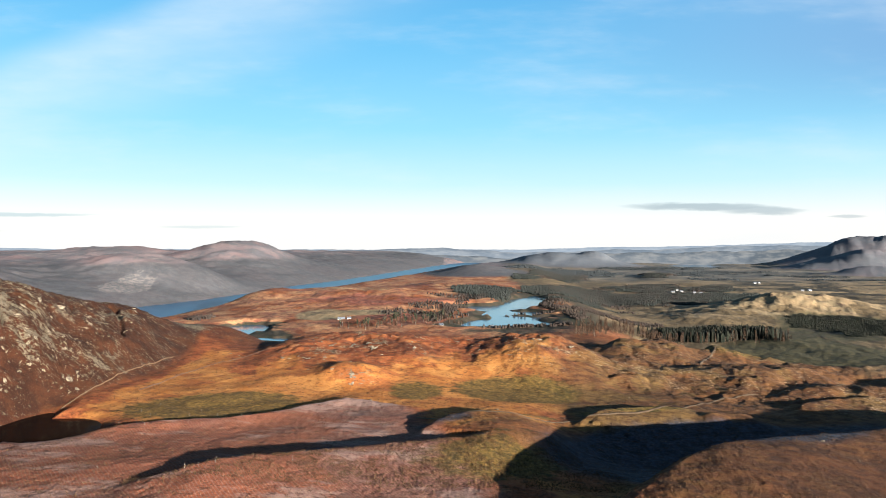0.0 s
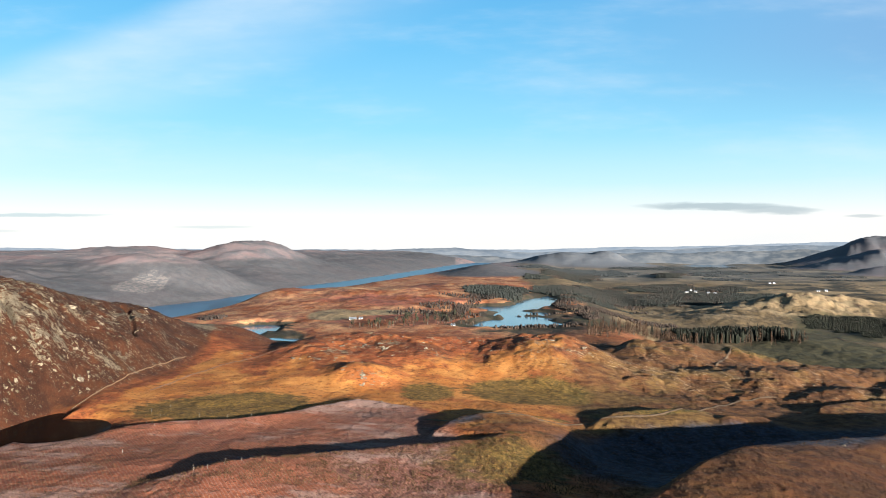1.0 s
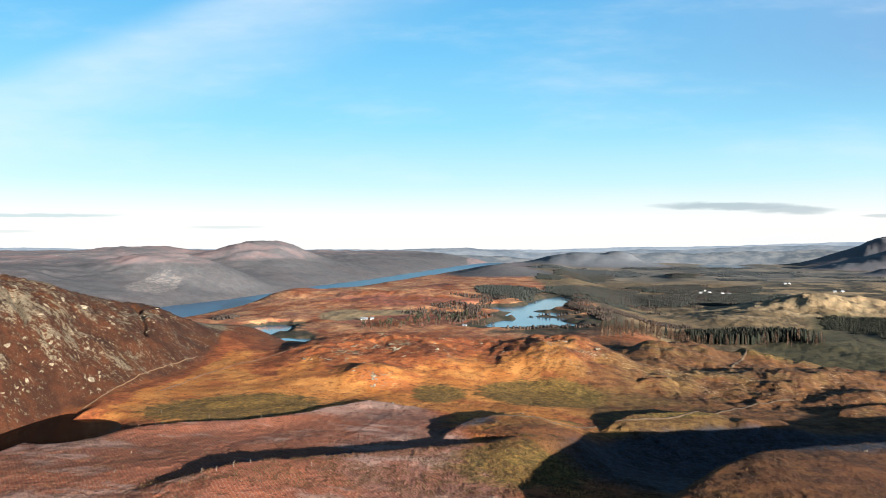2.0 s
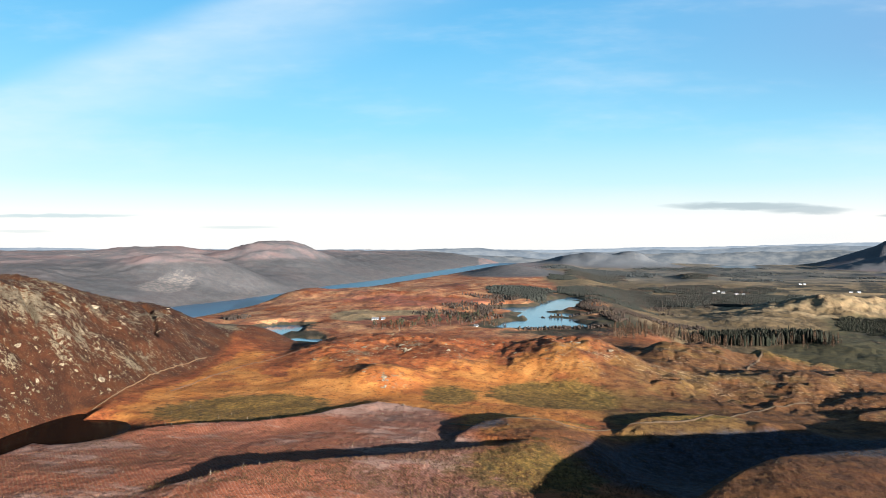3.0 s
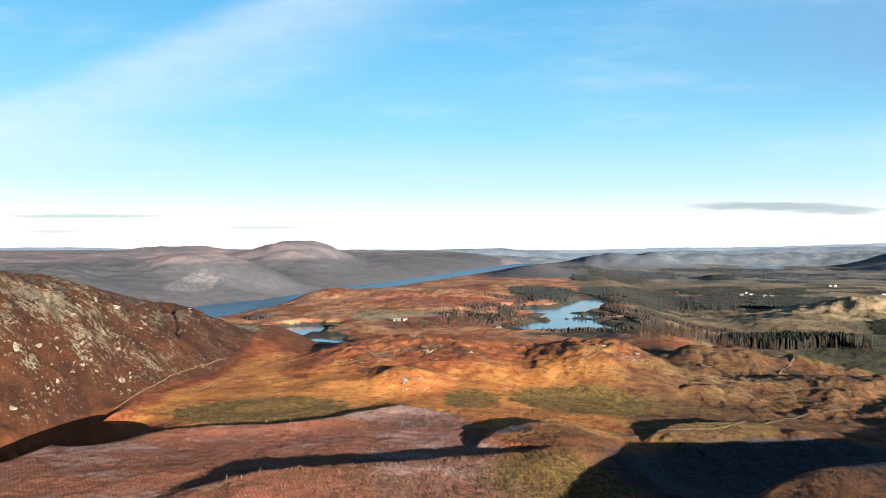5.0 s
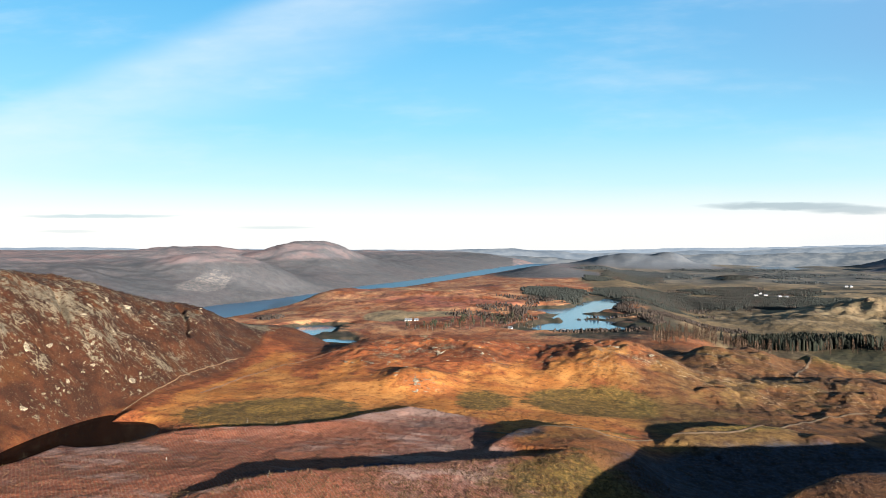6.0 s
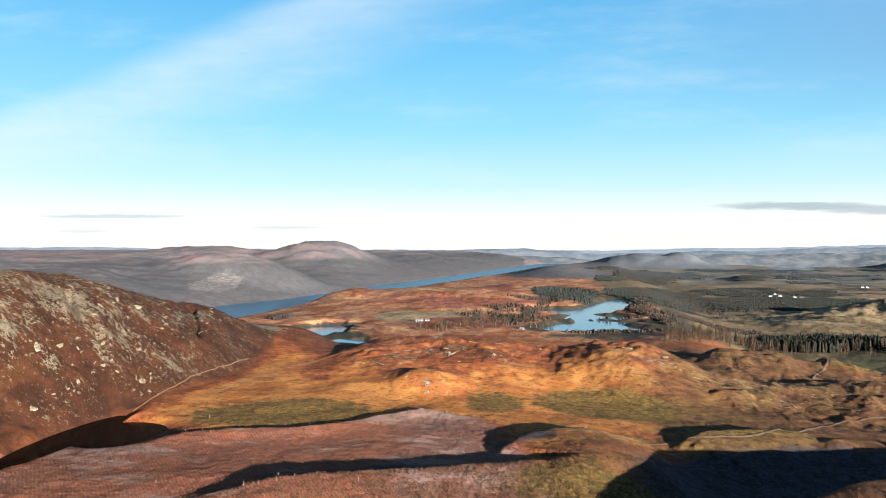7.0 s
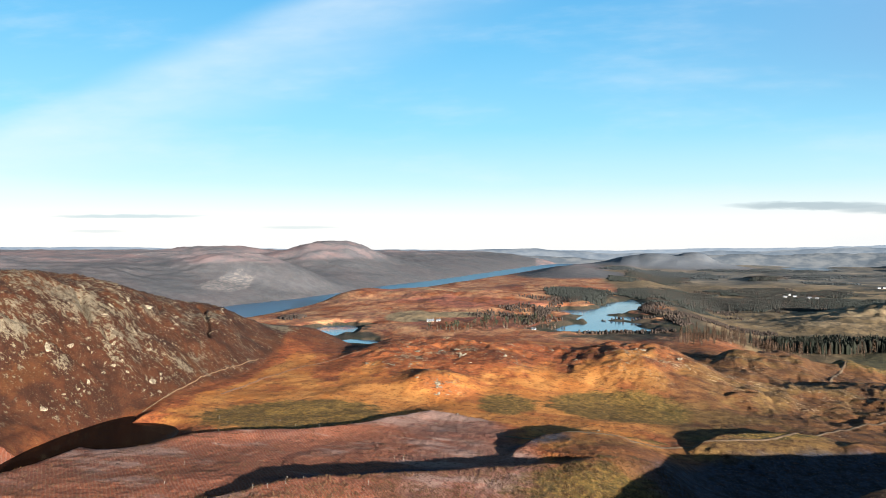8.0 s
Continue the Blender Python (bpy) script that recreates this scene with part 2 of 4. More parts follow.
def far_land(x, y, z):
    """Hills and basins of the valley, and the long loch with its mountains."""
    z = z + (15 + 9 * fbm(x, y, 90, 5, 0.6, seed=19.0)) * blob(x, y, -140, 1085, 140, 200, 20) + 9 * blob(x, y, -290, 1120, 40, 90) + 13 * blob(x, y, 30, 1420, 120, 190)
    z = z + 34 * blob(x, y, 110, 2260, 120, 240)
    z = z + 30 * blob(x, y, 610, 1170, 150, 85, 8) * (1 + 0.35 * fbm(x, y, 60, 4, seed=2.9)) + 6 * blob(x, y, 560, 1130, 220, 130) * fbm(x, y, 30, 4, 0.6, seed=26.0) + 9 * blob(x, y, 420, 1030, 130, 70)
    z = z + 16 * blob(x, y, 766, 2411, 80, 130) + 10 * blob(x, y, 330, 2500, 200, 300)
    rough = fbm(x, y, 300, 5, 0.55, seed=41.0)
    z = z + (156 + 40 * rough) * blob(x, y, 2420, 3760, 390, 330, 0, 2.8) + (78 + 50 * rough) * blob(x, y, 1980, 3250, 240, 200, -20, 2.8)
    z = z + (34 + 30 * rough) * blob(x, y, 1640, 2560, 150, 120, 0, 2.4)
    z = z + (66 + 22 * rough) * blob(x, y, 700, 3800, 300, 330, 0, 3.2) + 24 * blob(x, y, 850, 3780, 85, 150, 0, 3) + 16 * blob(x, y, 600, 3760, 110, 160) + 7 * ss(y, 2000, 2800) * fbm(x, y, 280, 5, seed=27.0)
    for cx, cy, rx, ry, turn in ((72, 792, 58, 46, 8), (92, 880, 48, 66, 0), (86, 980, 44, 52, 0), (48, 965, 40, 42, 0), (135, 1090, 38, 125, -14)):
        wob = 1 + 0.35 * fbm(x, y, 45, 3, seed=15.0)
        b = blob(x, y, cx, cy, rx * wob, ry * wob, turn, 5)
        z = z * (1 - b) + (LOCH - 3) * b
    z = z + 4.5 * blob(x, y, 56, 846, 5, 7) + 4.8 * blob(x, y, 100, 872, 18, 12, 8) + 4.5 * blob(x, y, 126, 858, 24, 9, 8) - 2.0 * blob(x, y, 10, 745, 40, 16)
    z = z - 4.5 * blob(x, y, -205, 668, 45, 36) - 5 * blob(x, y, -158, 612, 50, 22)
    for cx, cy, rx, ry in ((-216, 728, 27, 40), (-162, 642, 17, 17)):
        wob = 1.12 + 0.6 * fbm(x, y, 22, 3, seed=cx)
        b = blob(x, y, cx, cy, rx * wob, ry * wob, 0, 4)
        z = z * (1 - b) + (LOCH - 3) * b
    z = z + 26 * ss(np.hypot(x, y), 4200, 4900) * ss(x, 250, 700)
    b = blob(x, y, 1481, 3960, 140, 400, -21, 4)
    z = z * (1 - b) + (FAR_LAKE - 2) * b
    # the long loch and the mountains beyond it
    z = z - 15 * blob(x, y, -400, 930, 90, 110)
    cx, hw = loch_line(y)
    d = x - cx + 24 * fbm(x, y, 260, 4, 0.6, seed=6.1)
    z = np.where(d > 0, (NESS - 8) + (z - NESS + 8) * ss(d, hw - 18, hw + 150), z)
    e = np.maximum(-d - hw, 0)
    mt = 4 + 88 * (1 - np.exp(-e / 250)) + 64 * blob(x, y, -700, 2330, 165, 300, 0, 2.4) + 32 * blob(x, y, -1110, 2300, 200, 250)
    mt = mt + 42 * blob(x, y, -665, 1545, 165, 140, 20, 3.6) - 14 * blob(x, y, -780, 1900, 220, 150) + ss(e, 40, 300) * (18 * fbm(x, y, 330, 6, 0.55, seed=5.2) - 12 * np.abs(fbm(x, y, 130, 4, seed=1.1)))
    mt = np.where(e > 0, mt, NESS - 8)
    left = ss(-d, hw - 30, hw + 6)
    z = np.where(d <= 0, (NESS - 8) * (1 - left) + mt * left, z)
    return z


def land(x, y):
    x, y = np.asarray(x, float), np.asarray(y, float)
    bend = 14 * fbm(x, y, 160, 3, seed=3.1)
    moor = 46 - 0.042 * np.clip(x, -220, 260)
    right = ss(x - 0.10 * (y - 600) + bend, 130, 265)
    base = 34 - 10 * ss(y, 1280, 1700)
    lumps = ss(y, 560, 700) * (2.6 * fbm(x, y, 52, 5, 0.6, seed=16.0) + 1.0 * np.abs(fbm(x, y, 16, 3, seed=18.0)))
    floor = base + (7 - base) * right + lumps * ss(y, 2400, 1600) + (3.5 + 3 * right) * fbm(x, y, 170, 4, seed=1.2)
    fall = ss(y + bend + 0.10 * x, 445, 640)
    z = moor * (1 - fall) + floor * fall
    z = z + (1 - fall) * (1.8 * fbm(x, y, 70, 3, seed=5.5) + 0.6 * fbm(x, y, 16, 3, seed=8.1))
    # the rise that the flight leaves behind
    z = np.where(y < 120, np.minimum(z + 20 * ss(-y, -120, 500), 100), z)
    z = z + ss(y, 480, 300) * (0.18 * fbm(x, y, 5, 3, 0.6, seed=29.0) + 0.10 * grad_noise(x / 2.2, y / 2.2) + (0.16 + 0.3 * blob(x, y, 0, 225, 60, 30)) * np.abs(grad_noise(x / 1.2, y / 1.2)))
    close = (np.abs(x) < 520) & (y < 800) & (y > -200)
    beyond = (y > 560) | (x < -520) | (x > 700)
    z[close] = near_land(x[close], y[close], z[close])
    z[beyond] = far_land(x[beyond], y[beyond], z[beyond])
    return z


def spread(lo, hi, ratio):
    out = [lo]
    while out[-1] < hi:
        out.append(out[-1] * ratio)
    return np.array(out)


def make_ground():
    front = np.linspace(radians(-48), radians(43), 930)
    back = np.linspace(radians(43), radians(312), 90)[1:-1]
    az = np.concatenate([front, back])
    rad = np.concatenate([[0.01], spread(8, 130, 1.12), spread(135, 165, 1.02), spread(166, 430, 1.0030), spread(432, 2200, 1.0058), spread(2210, 5100, 1.010)])
    A, R = np.meshgrid(az, rad)
    x, y = (np.sin(A) * R).ravel(), (np.cos(A) * R).ravel()
    z = land(x, y)
    n, m = len(az), len(rad)
    i = np.arange(m - 1)[:, None] * n
    j = np.arange(n)[None, :]
    jn = (j + 1) % n
    faces = np.stack([i + j, i + jn, i + n + jn, i + n + j], -1).reshape(-1, 4)
    me = bpy.data.meshes.new("ground")
    me.vertices.add(len(x))
    me.vertices.foreach_set("co", np.stack([x, y, z], 1).astype(np.float32).ravel())
    me.loops.add(faces.size)
    me.loops.foreach_set("vertex_index", faces[:, ::-1].astype(np.int32).ravel())
    me.polygons.add(len(faces))
    me.polygons.foreach_set("loop_start", np.arange(0, faces.size, 4, dtype=np.int32))
    me.polygons.foreach_set("loop_total", np.full(len(faces), 4, np.int32))
    me.update()
    me.validate()
    me.polygons.foreach_set("use_smooth", np.ones(len(me.polygons), bool))
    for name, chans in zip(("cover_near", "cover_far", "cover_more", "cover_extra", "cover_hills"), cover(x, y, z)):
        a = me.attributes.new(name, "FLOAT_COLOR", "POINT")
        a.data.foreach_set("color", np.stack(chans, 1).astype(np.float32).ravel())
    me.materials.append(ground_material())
    ob = tagged(new("ground", me), "russet heather and grass moorland sloping into a wooded valley", "ground", kind="structure")
    return ob


# woods, fields and moors of the valley: middle, half widths, turn
WOODS = [(303, 1450, 97, 330, -11), (500, 1470, 110, 230, -19), (590, 1900, 70, 80, -19), (766, 2411, 63, 150, -18), (400, 2350, 100, 330, -10),
         (715, 1779, 50, 110, -22), (560, 1760, 130, 110, -19), (242, 2009, 45, 120, -7), (640, 1480, 90, 150, -22), (180, 1330, 26, 120, -6),
         (77, 1215, 60, 150, -4)]
FAR_WOODS = [(560, 2760, 170, 380, -12), (1066, 2753, 123, 140, -21), (900, 2560, 130, 60, -20), (1260, 2900, 160, 80, -22), (1320, 2480, 140, 50, -24),
             (1000, 3300, 260, 90, -16), (420, 3100, 150, 260, -8), (1330, 2180, 150, 40, -26), (1250, 3500, 200, 70, -20), (900, 2240, 90, 60, -22)]
STANDS = [(325, 824, 84, 26, 0), (585, 950, 95, 110, -28)]
FIELDS = [(617, 1993, 69, 150, -17), (763, 1747, 42, 170, -24), (961, 1924, 90, 90, -27), (1076, 3656, 110, 500, -16), (1077, 2504, 204, 70, -23), (713, 2919, 84, 120, -14),
          (567, 1592, 29, 60, -20), (921, 1728, 60, 110, -28), (1180, 2080, 130, 60, -28), (1300, 2320, 110, 40, -26), (1150, 3050, 180, 70, -20), (880, 2720, 90, 60, -18)]


def cover(x, y, z):
    """What grows where: rock, gold grass, pink heather, green rushes; far heath, wood, straw fields, red moor."""
    n1, n2 = fbm(x, y, 60, 4, seed=11.0), fbm(x, y, 18, 4, seed=12.0)
    near = ss(y, 720, 560)
    xf, a = foot_line(y)
    u = xf - x
    hill = ss(u, -6, 4) * ss(a, 3, 20) * ss(y, 560, 480)
    rock = hill * (0.36 + 0.16 * ss(z, 76, 92) + 0.22 * n1 + 0.42 * n2 + 0.16 * blob(x, y, -210, 313, 13, 16) + 0.24 * blob(x, y, -194, 384, 12, 24) + 0.15 * blob(x, y, -180, 310, 16, 16))
    mid = blob(x, y, -74, 420, 50, 60) + blob(x, y, -8, 428, 55, 60) + blob(x, y, 64, 415, 40, 55)
    rock = rock + 0.34 * blob(x, y, -160, 466, 36, 26, -20, 3) * (1 + n2)
    rock = rock + near * (np.clip(mid, 0, 1) * (0.30 + 0.25 * n1 + 0.50 * n2) * (1 - hill)
                          + 0.40 * blob(x, y, -42, 349, 12, 8) + 0.30 * blob(x, y, -76, 385, 16, 12) + 0.24 * blob(x, y, -44, 408, 18, 10) + 0.2 * blob(x, y, -80, 425, 24, 10))
    rock = rock + near * (0.30 + 0.3 * n1 + 0.3 * n2) * ss(x, 60, 130) * ss(y, 300, 330)
    d, side, along = line_dist(x, y, DITCH)
    pink = ((side < 0) | (x > -4)) * ss(x + 0.35 * (y - 260), 25, -25) * ss(y, 318, 306) * (1 - hill)
    pink = np.clip(pink * (0.85 + 0.4 * n1), 0, 1)
    gold = near * (1 - hill) * ss(-u, -2, 16) * (1 - pink) * np.clip(0.55 + 0.5 * n1 + 0.5 * blob(x, y, -60, 325, 90, 40) + 0.3 * blob(x, y, 30, 380, 60, 40) - 0.9 * blob(x, y, 70, 258, 62, 22, 16, 3)
                                              - 0.35 * np.clip(mid, 0, 1) - 0.7 * blob(x, y, 130, 200, 60, 50, 20, 3) - 0.25 * ss(x, 60, 200) - 0.9 * blob(x, y, -138, 468, 50, 34, -20, 3), 0, 1)
    green = (0.95 * blob(x, y, -100, 296, 44, 26, 25, 3) + 0.95 * blob(x, y, 38, 345, 36, 26, 0, 3.5) + 0.8 * blob(x, y, -15, 335, 15, 20, 0, 3)
             + 0.9 * blob(x, y, 24, 294, 30, 6, 8, 3) + 0.40 * blob(x, y, 2, 222, 44, 22, 15, 3) + 0.42 * blob(x, y, 26, 246, 30, 34, -14, 3) + 0.9 * blob(x, y, 90, 312, 30, 8, 8, 3)
             + 0.8 * blob(x, y, 240, 560, 60, 50, 0, 3) + 0.5 * blob(x, y, 300, 470, 50, 40, 0, 3) + 0.9 * blob(x, y, 95, 735, 36, 26, 0, 3))
    young = 0.95 * blob(x, y, 168, 793, 40, 69, -12, 4) + 0.95 * blob(x, y, 585, 950, 115, 130, -28, 4) + 0.95 * blob(x, y, 440, 640, 120, 90, 0, 3) + 0.95 * blob(x, y, 345, 535, 70, 60, 0, 3) + 0.9 * blob(x, y, 395, 745, 95, 80, 0, 3) + 0.9 * blob(x, y, 480, 860, 70, 60, 0, 3)
    # valley
    wood = sum(blob(x, y, *w, 4) for w in WOODS + FAR_WOODS + STANDS)
    straw = sum(blob(x, y, *w, 5) for w in FIELDS)
    straw = straw + 0.8 * blob(x, y, 191, 927, 50, 67, -12, 4) + 0.9 * blob(x, y, -150, 818, 34, 60, 10, 4) + 0.9 * blob(x, y, -87, 836, 38, 31, 6, 4) + 0.5 * blob(x, y, -159, 1148, 95, 100, 8, 4)
    crest = blob(x, y, 590, 1150, 220, 130, 8, 3)
    straw = straw + crest * np.clip(0.50 + 0.8 * n1, 0, 0.9)
    straw = straw + (1 - near) * ss(x, 150, 300) * np.clip(0.22 + 0.9 * n1, 0, 0.7) * ss(y, 2600, 2000)
    green = green + 0.8 * blob(x, y, -120, 800, 50, 22, 0, 3)
    cx, hw = loch_line(y)
    far = ss(cx - x, hw + 2, hw + 14)
    wood = wood + ss(z, LOCH + 6, LOCH + 2) * (blob(x, y, 80, 950, 150, 330, -6, 4) + 0.9 * blob(x, y, -200, 700, 80, 110, 0, 4))
    knoll = np.clip(1.5 * blob(x, y, 110, 2260, 170, 300, 0, 3), 0, 1)
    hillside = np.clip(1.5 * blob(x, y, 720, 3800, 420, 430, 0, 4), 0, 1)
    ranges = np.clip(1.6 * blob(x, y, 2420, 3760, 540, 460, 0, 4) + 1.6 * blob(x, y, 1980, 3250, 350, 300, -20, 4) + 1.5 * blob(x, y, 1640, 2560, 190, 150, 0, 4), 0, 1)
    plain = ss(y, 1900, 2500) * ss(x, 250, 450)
    bands = fbm(x * 0.35, y * 0.7, 150, 5, 0.62, seed=33.0)
    strips = fbm(x * 0.6, y * 0.9, 90, 5, 0.6, seed=37.0)
    nearer = ss(y, 1450, 1650) * ss(x - 0.25 * y, 180, 330) * (1 - plain)
    plain = plain * (1 - hillside) * (1 - ranges)
    straw = straw * (1 - hillside) * (1 - ranges) + plain * ss(bands, 0.06, 0.14) + nearer * ss(strips, 0.0, 0.10)
    wood = wood * (1 - hillside) * (1 - ranges) + plain * ss(-bands, -0.05, 0.05) + nearer * ss(-strips, 0.02, 0.10)
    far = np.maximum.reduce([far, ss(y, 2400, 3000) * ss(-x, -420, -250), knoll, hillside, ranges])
    red = (1 - near) * ss(x, 330, 120) * np.clip(0.62 + 0.9 * n1, 0, 1)
    red = np.clip(red + 0.9 * blob(x, y, 182, 1627, 50, 137, -6, 4), 0, 1)
    heather = 0.9 * blob(x, y, 182, 1627, 50, 137, -6, 4) + 0.8 * blob(x, y, -90, 965, 60, 80, 6, 4) + (1 - near) * ss(x, 150, 60) * np.clip(0.15 + 1.3 * fbm(x, y, 120, 4, seed=43.0), 0, 0.8)
    # blue-black shade painted on sunless hollows, and dark scree on the far mountain
    hollow_shade = near * (1.7 * blob(x, y, 106, 262, 68, 34, 16, 4) + 0.75 * blob(x, y, 190, 292, 90, 20, 16, 3) + 0.8 * blob(x, y, -50, 232, 40, 7, 24, 3) + 0.8 * blob(x, y, 2, 276, 16, 9, 30, 3))
    scree = blob(x, y, *SCREE, 0, 3)
    k = np.clip
    return ((k(rock, 0, 1), k(gold, 0, 1), k(pink, 0, 1), k(green, 0, 1)), (k(far, 0, 1), k(wood, 0, 1), k(straw, 0, 1), k(red, 0, 1)),
            (k(np.maximum(np.maximum(hill, blob(x, y, -188, 266, 26, 34, 0, 4)), 0.9 * blob(x, y, -190, 232, 24, 36, 0, 4) + 0.85 * blob(x, y, -146, 466, 52, 38, -20, 3) + 0.8 * blob(x, y, -48, 357, 19, 13, 0, 4) + 0.55 * blob(x, y, -22, 402, 34, 14, 0, 3) + 0.5 * blob(x, y, 34, 408, 18, 22, 0, 3) + 0.45 * blob(x, y, -72, 384, 24, 12, 20, 3) + 0.75 * blob(x, y, 140, 196, 80, 44, 15, 3)), 0, 1), k((ss(x, 15, 110) + 0.9 * ss(x, 45, 75) * ss(y, 400, 330) + 0.8 * blob(x, y, 26, 255, 26, 34, -14, 3)) * near, 0, 1), k(far * ss(z, 105, 60) * (x < 0) + knoll + 0.85 * hillside + 0.5 * ranges, 0, 1), k(ss(x, 110, 260) * (1 - near) + 0.5 * near * ss(x, 180, 300), 0, 1)),
            (k(hollow_shade, 0, 1), k(young, 0, 1), k(heather, 0, 1), k(scree, 0, 1)), (k(hillside, 0, 1), k(ranges, 0, 1), k(plain, 0, 1), far * 0))


# ---- materials ----
def material(name):
    m = bpy.data.materials.new(name)
    m.use_nodes = True
    return m, Net(m.node_tree)


def finish(k, color, rough=0.9, bump=None, strength=0.3, distance=1.0, spec=0.15, metal=0.0):
    b = k.node("ShaderNodeBsdfPrincipled", Base_Color=color, Roughness=rough, Metallic=metal, Specular_IOR_Level=spec)
    if bump is not None:
        n = k.node("ShaderNodeBump", Height=bump, Strength=strength, Distance=distance)
        k.put(b.inputs["Normal"], n.outputs[0])
    k.node("ShaderNodeOutputMaterial", Surface=b.outputs[0])
    return b


def ground_material():
    m, k = material("moorland")
    pos = k.node("ShaderNodeTexCoord").outputs["Object"]

    def chans(name):
        a = k.node("ShaderNodeAttribute")
        a.attribute_name = name
        s = k.node("ShaderNodeSeparateColor", Color=a.outputs["Color"])
        return (*s.outputs, a.outputs["Alpha"])

    rock, gold, pink, green = chans("cover_near")
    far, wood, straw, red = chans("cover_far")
    ling_dark, olive, birch, spare = chans("cover_more")
    big, mid, fine = k.noise(pos, 0.012, 5, 0.6), k.noise(pos, 0.07, 6, 0.65), k.noise(pos, 0.55, 5, 0.7)
    tuft = k.noise(pos, 1.6, 3, 0.7)

    def where(mask, noise, soft=0.12, reach=0.45):
        """Breaks the soft edge of a mask up with a noise."""
        v = k.math("ADD", mask, k.math("MULTIPLY", k.math("SUBTRACT", noise, 0.5), 2 * reach))
        return k.step(v, 0.5 - soft, 0.5 + soft)

    shady, young, heather, scar = chans("cover_extra")
    grain, chipped = k.noise(pos, 2.2, 2, 0.6), k.noise(pos, 1.1, 4, 0.7)
    dabs = k.noise(k.stretch(pos, scale=(1, 1.5, 1)), 0.16, 6, 0.68)
    # heather: rust, umber and bleached patches
    brown = k.mix(k.step(mid, 0.38, 0.60), (0.088, 0.0210, 0.0072), (0.155, 0.0430, 0.0132))
    brown = k.mix(k.math("MULTIPLY", k.step(dabs, 0.53, 0.60), 0.75), brown, (0.0450, 0.0120, 0.0050))
    brown = k.mix(k.math("MULTIPLY", k.step(dabs, 0.44, 0.38), 0.7), brown, (0.190, 0.0720, 0.0230))
    brown = k.mix(k.math("MULTIPLY", k.step(fine, 0.55, 0.70), 0.5), brown, (0.170, 0.0620, 0.0210))
    old = k.mix(k.step(mid, 0.40, 0.58), (0.0128, 0.0039, 0.0018), (0.0250, 0.0077, 0.0031))
    old = k.mix(k.math("MULTIPLY", k.step(dabs, 0.52, 0.60), 0.7), old, (0.0120, 0.0040, 0.0020))
    old = k.mix(k.math("MULTIPLY", k.step(k.noise(pos, 0.035, 5, 0.6), 0.52, 0.62), 0.8), old, (0.0300, 0.0100, 0.0032))
    old = k.mix(k.math("MULTIPLY", k.step(chipped, 0.56, 0.68), 0.45), old, (0.0400, 0.0190, 0.0090))
    sedge = k.mix(k.step(dabs, 0.42, 0.58), (0.0460, 0.0270, 0.0095), (0.0165, 0.0105, 0.0046))
    brown = k.mix(k.math("MULTIPLY", olive, 0.75), brown, sedge)
    brown = k.mix(ling_dark, brown, old)
    # deer grass: gold with rusty and straw patches
    tan = k.mix(k.step(mid, 0.36, 0.66), (0.1850, 0.0640, 0.0142), (0.2400, 0.1040, 0.0280))
    tan = k.mix(k.math("MULTIPLY", k.step(dabs, 0.54, 0.62), 0.8), tan, (0.1250, 0.0400, 0.0100))
    tan = k.mix(k.math("MULTIPLY", k.step(fine, 0.52, 0.36), 0.6), tan, (0.1500, 0.0560, 0.0140))
    tan = k.mix(k.math("MULTIPLY", k.step(k.noise(k.stretch(pos, scale=(1, 2, 1)), 0.03, 5, 0.7), 0.52, 0.60), 0.8), tan, (0.1350, 0.0400, 0.0115))
    tan = k.mix(k.math("MULTIPLY", olive, 0.88), tan, k.mix(k.step(dabs, 0.44, 0.58), (0.0580, 0.0370, 0.0125), (0.0205, 0.0140, 0.0054)))
    col = k.mix(where(gold, k.noise(pos, 0.05, 7, 0.62), 0.10, 0.7), brown, tan)
    # lilac-brown ling with frost-bleached sweeps
    ling = k.mix(k.step(mid, 0.38, 0.62), (0.0790, 0.0250, 0.0160), (0.1060, 0.0470, 0.0335))
    ling = k.mix(k.step(big, 0.48, 0.56), ling, (0.1150, 0.0340, 0.0165))
    rows = k.node("ShaderNodeTexWave", Vector=k.stretch(pos, rot=(0, 0, -38)), Scale=0.3, Distortion=4.0, Detail=3.0, Detail_Scale=0.8).outputs[1]
    ling = k.mix(k.math("MULTIPLY", k.step(rows, 0.6, 0.95), 0.35), ling, (0.1450, 0.0950, 0.0740))
    ling = k.mix(k.math("MULTIPLY", k.step(grain, 0.5, 0.7), 0.8), ling, (0.0450, 0.0170, 0.0115))
    ling = k.mix(k.math("MULTIPLY", k.step(fine, 0.56, 0.72), 0.6), ling, (0.1500, 0.0980, 0.0720))
    rime = k.step(k.noise(k.stretch(pos, rot=(0, 0, 25), scale=(0.5, 1.3, 1)), 0.045, 6, 0.68), 0.50, 0.60)
    ling = k.mix(k.math("MULTIPLY", rime, 0.55), ling, (0.150, 0.105, 0.090))
    col = k.mix(where(pink, mid, 0.2, 0.25), col, ling)
    rush = k.mix(k.step(fine, 0.4, 0.65), (0.0370, 0.0270, 0.0066), (0.1120, 0.0660, 0.0155))
    rush = k.mix(k.math("MULTIPLY", k.step(dabs, 0.52, 0.62), 0.7), rush, (0.0165, 0.0140, 0.0042))
    col = k.mix(k.math("MULTIPLY", where(green, dabs, 0.10, 0.38), 0.9), col, rush)
    # shade of the hollows, put into the ground colour
    shade_blue = k.mix(k.step(k.noise(pos, 0.5, 5, 0.7), 0.40, 0.60), (0.0062, 0.0085, 0.0130), (0.0155, 0.0240, 0.0380))
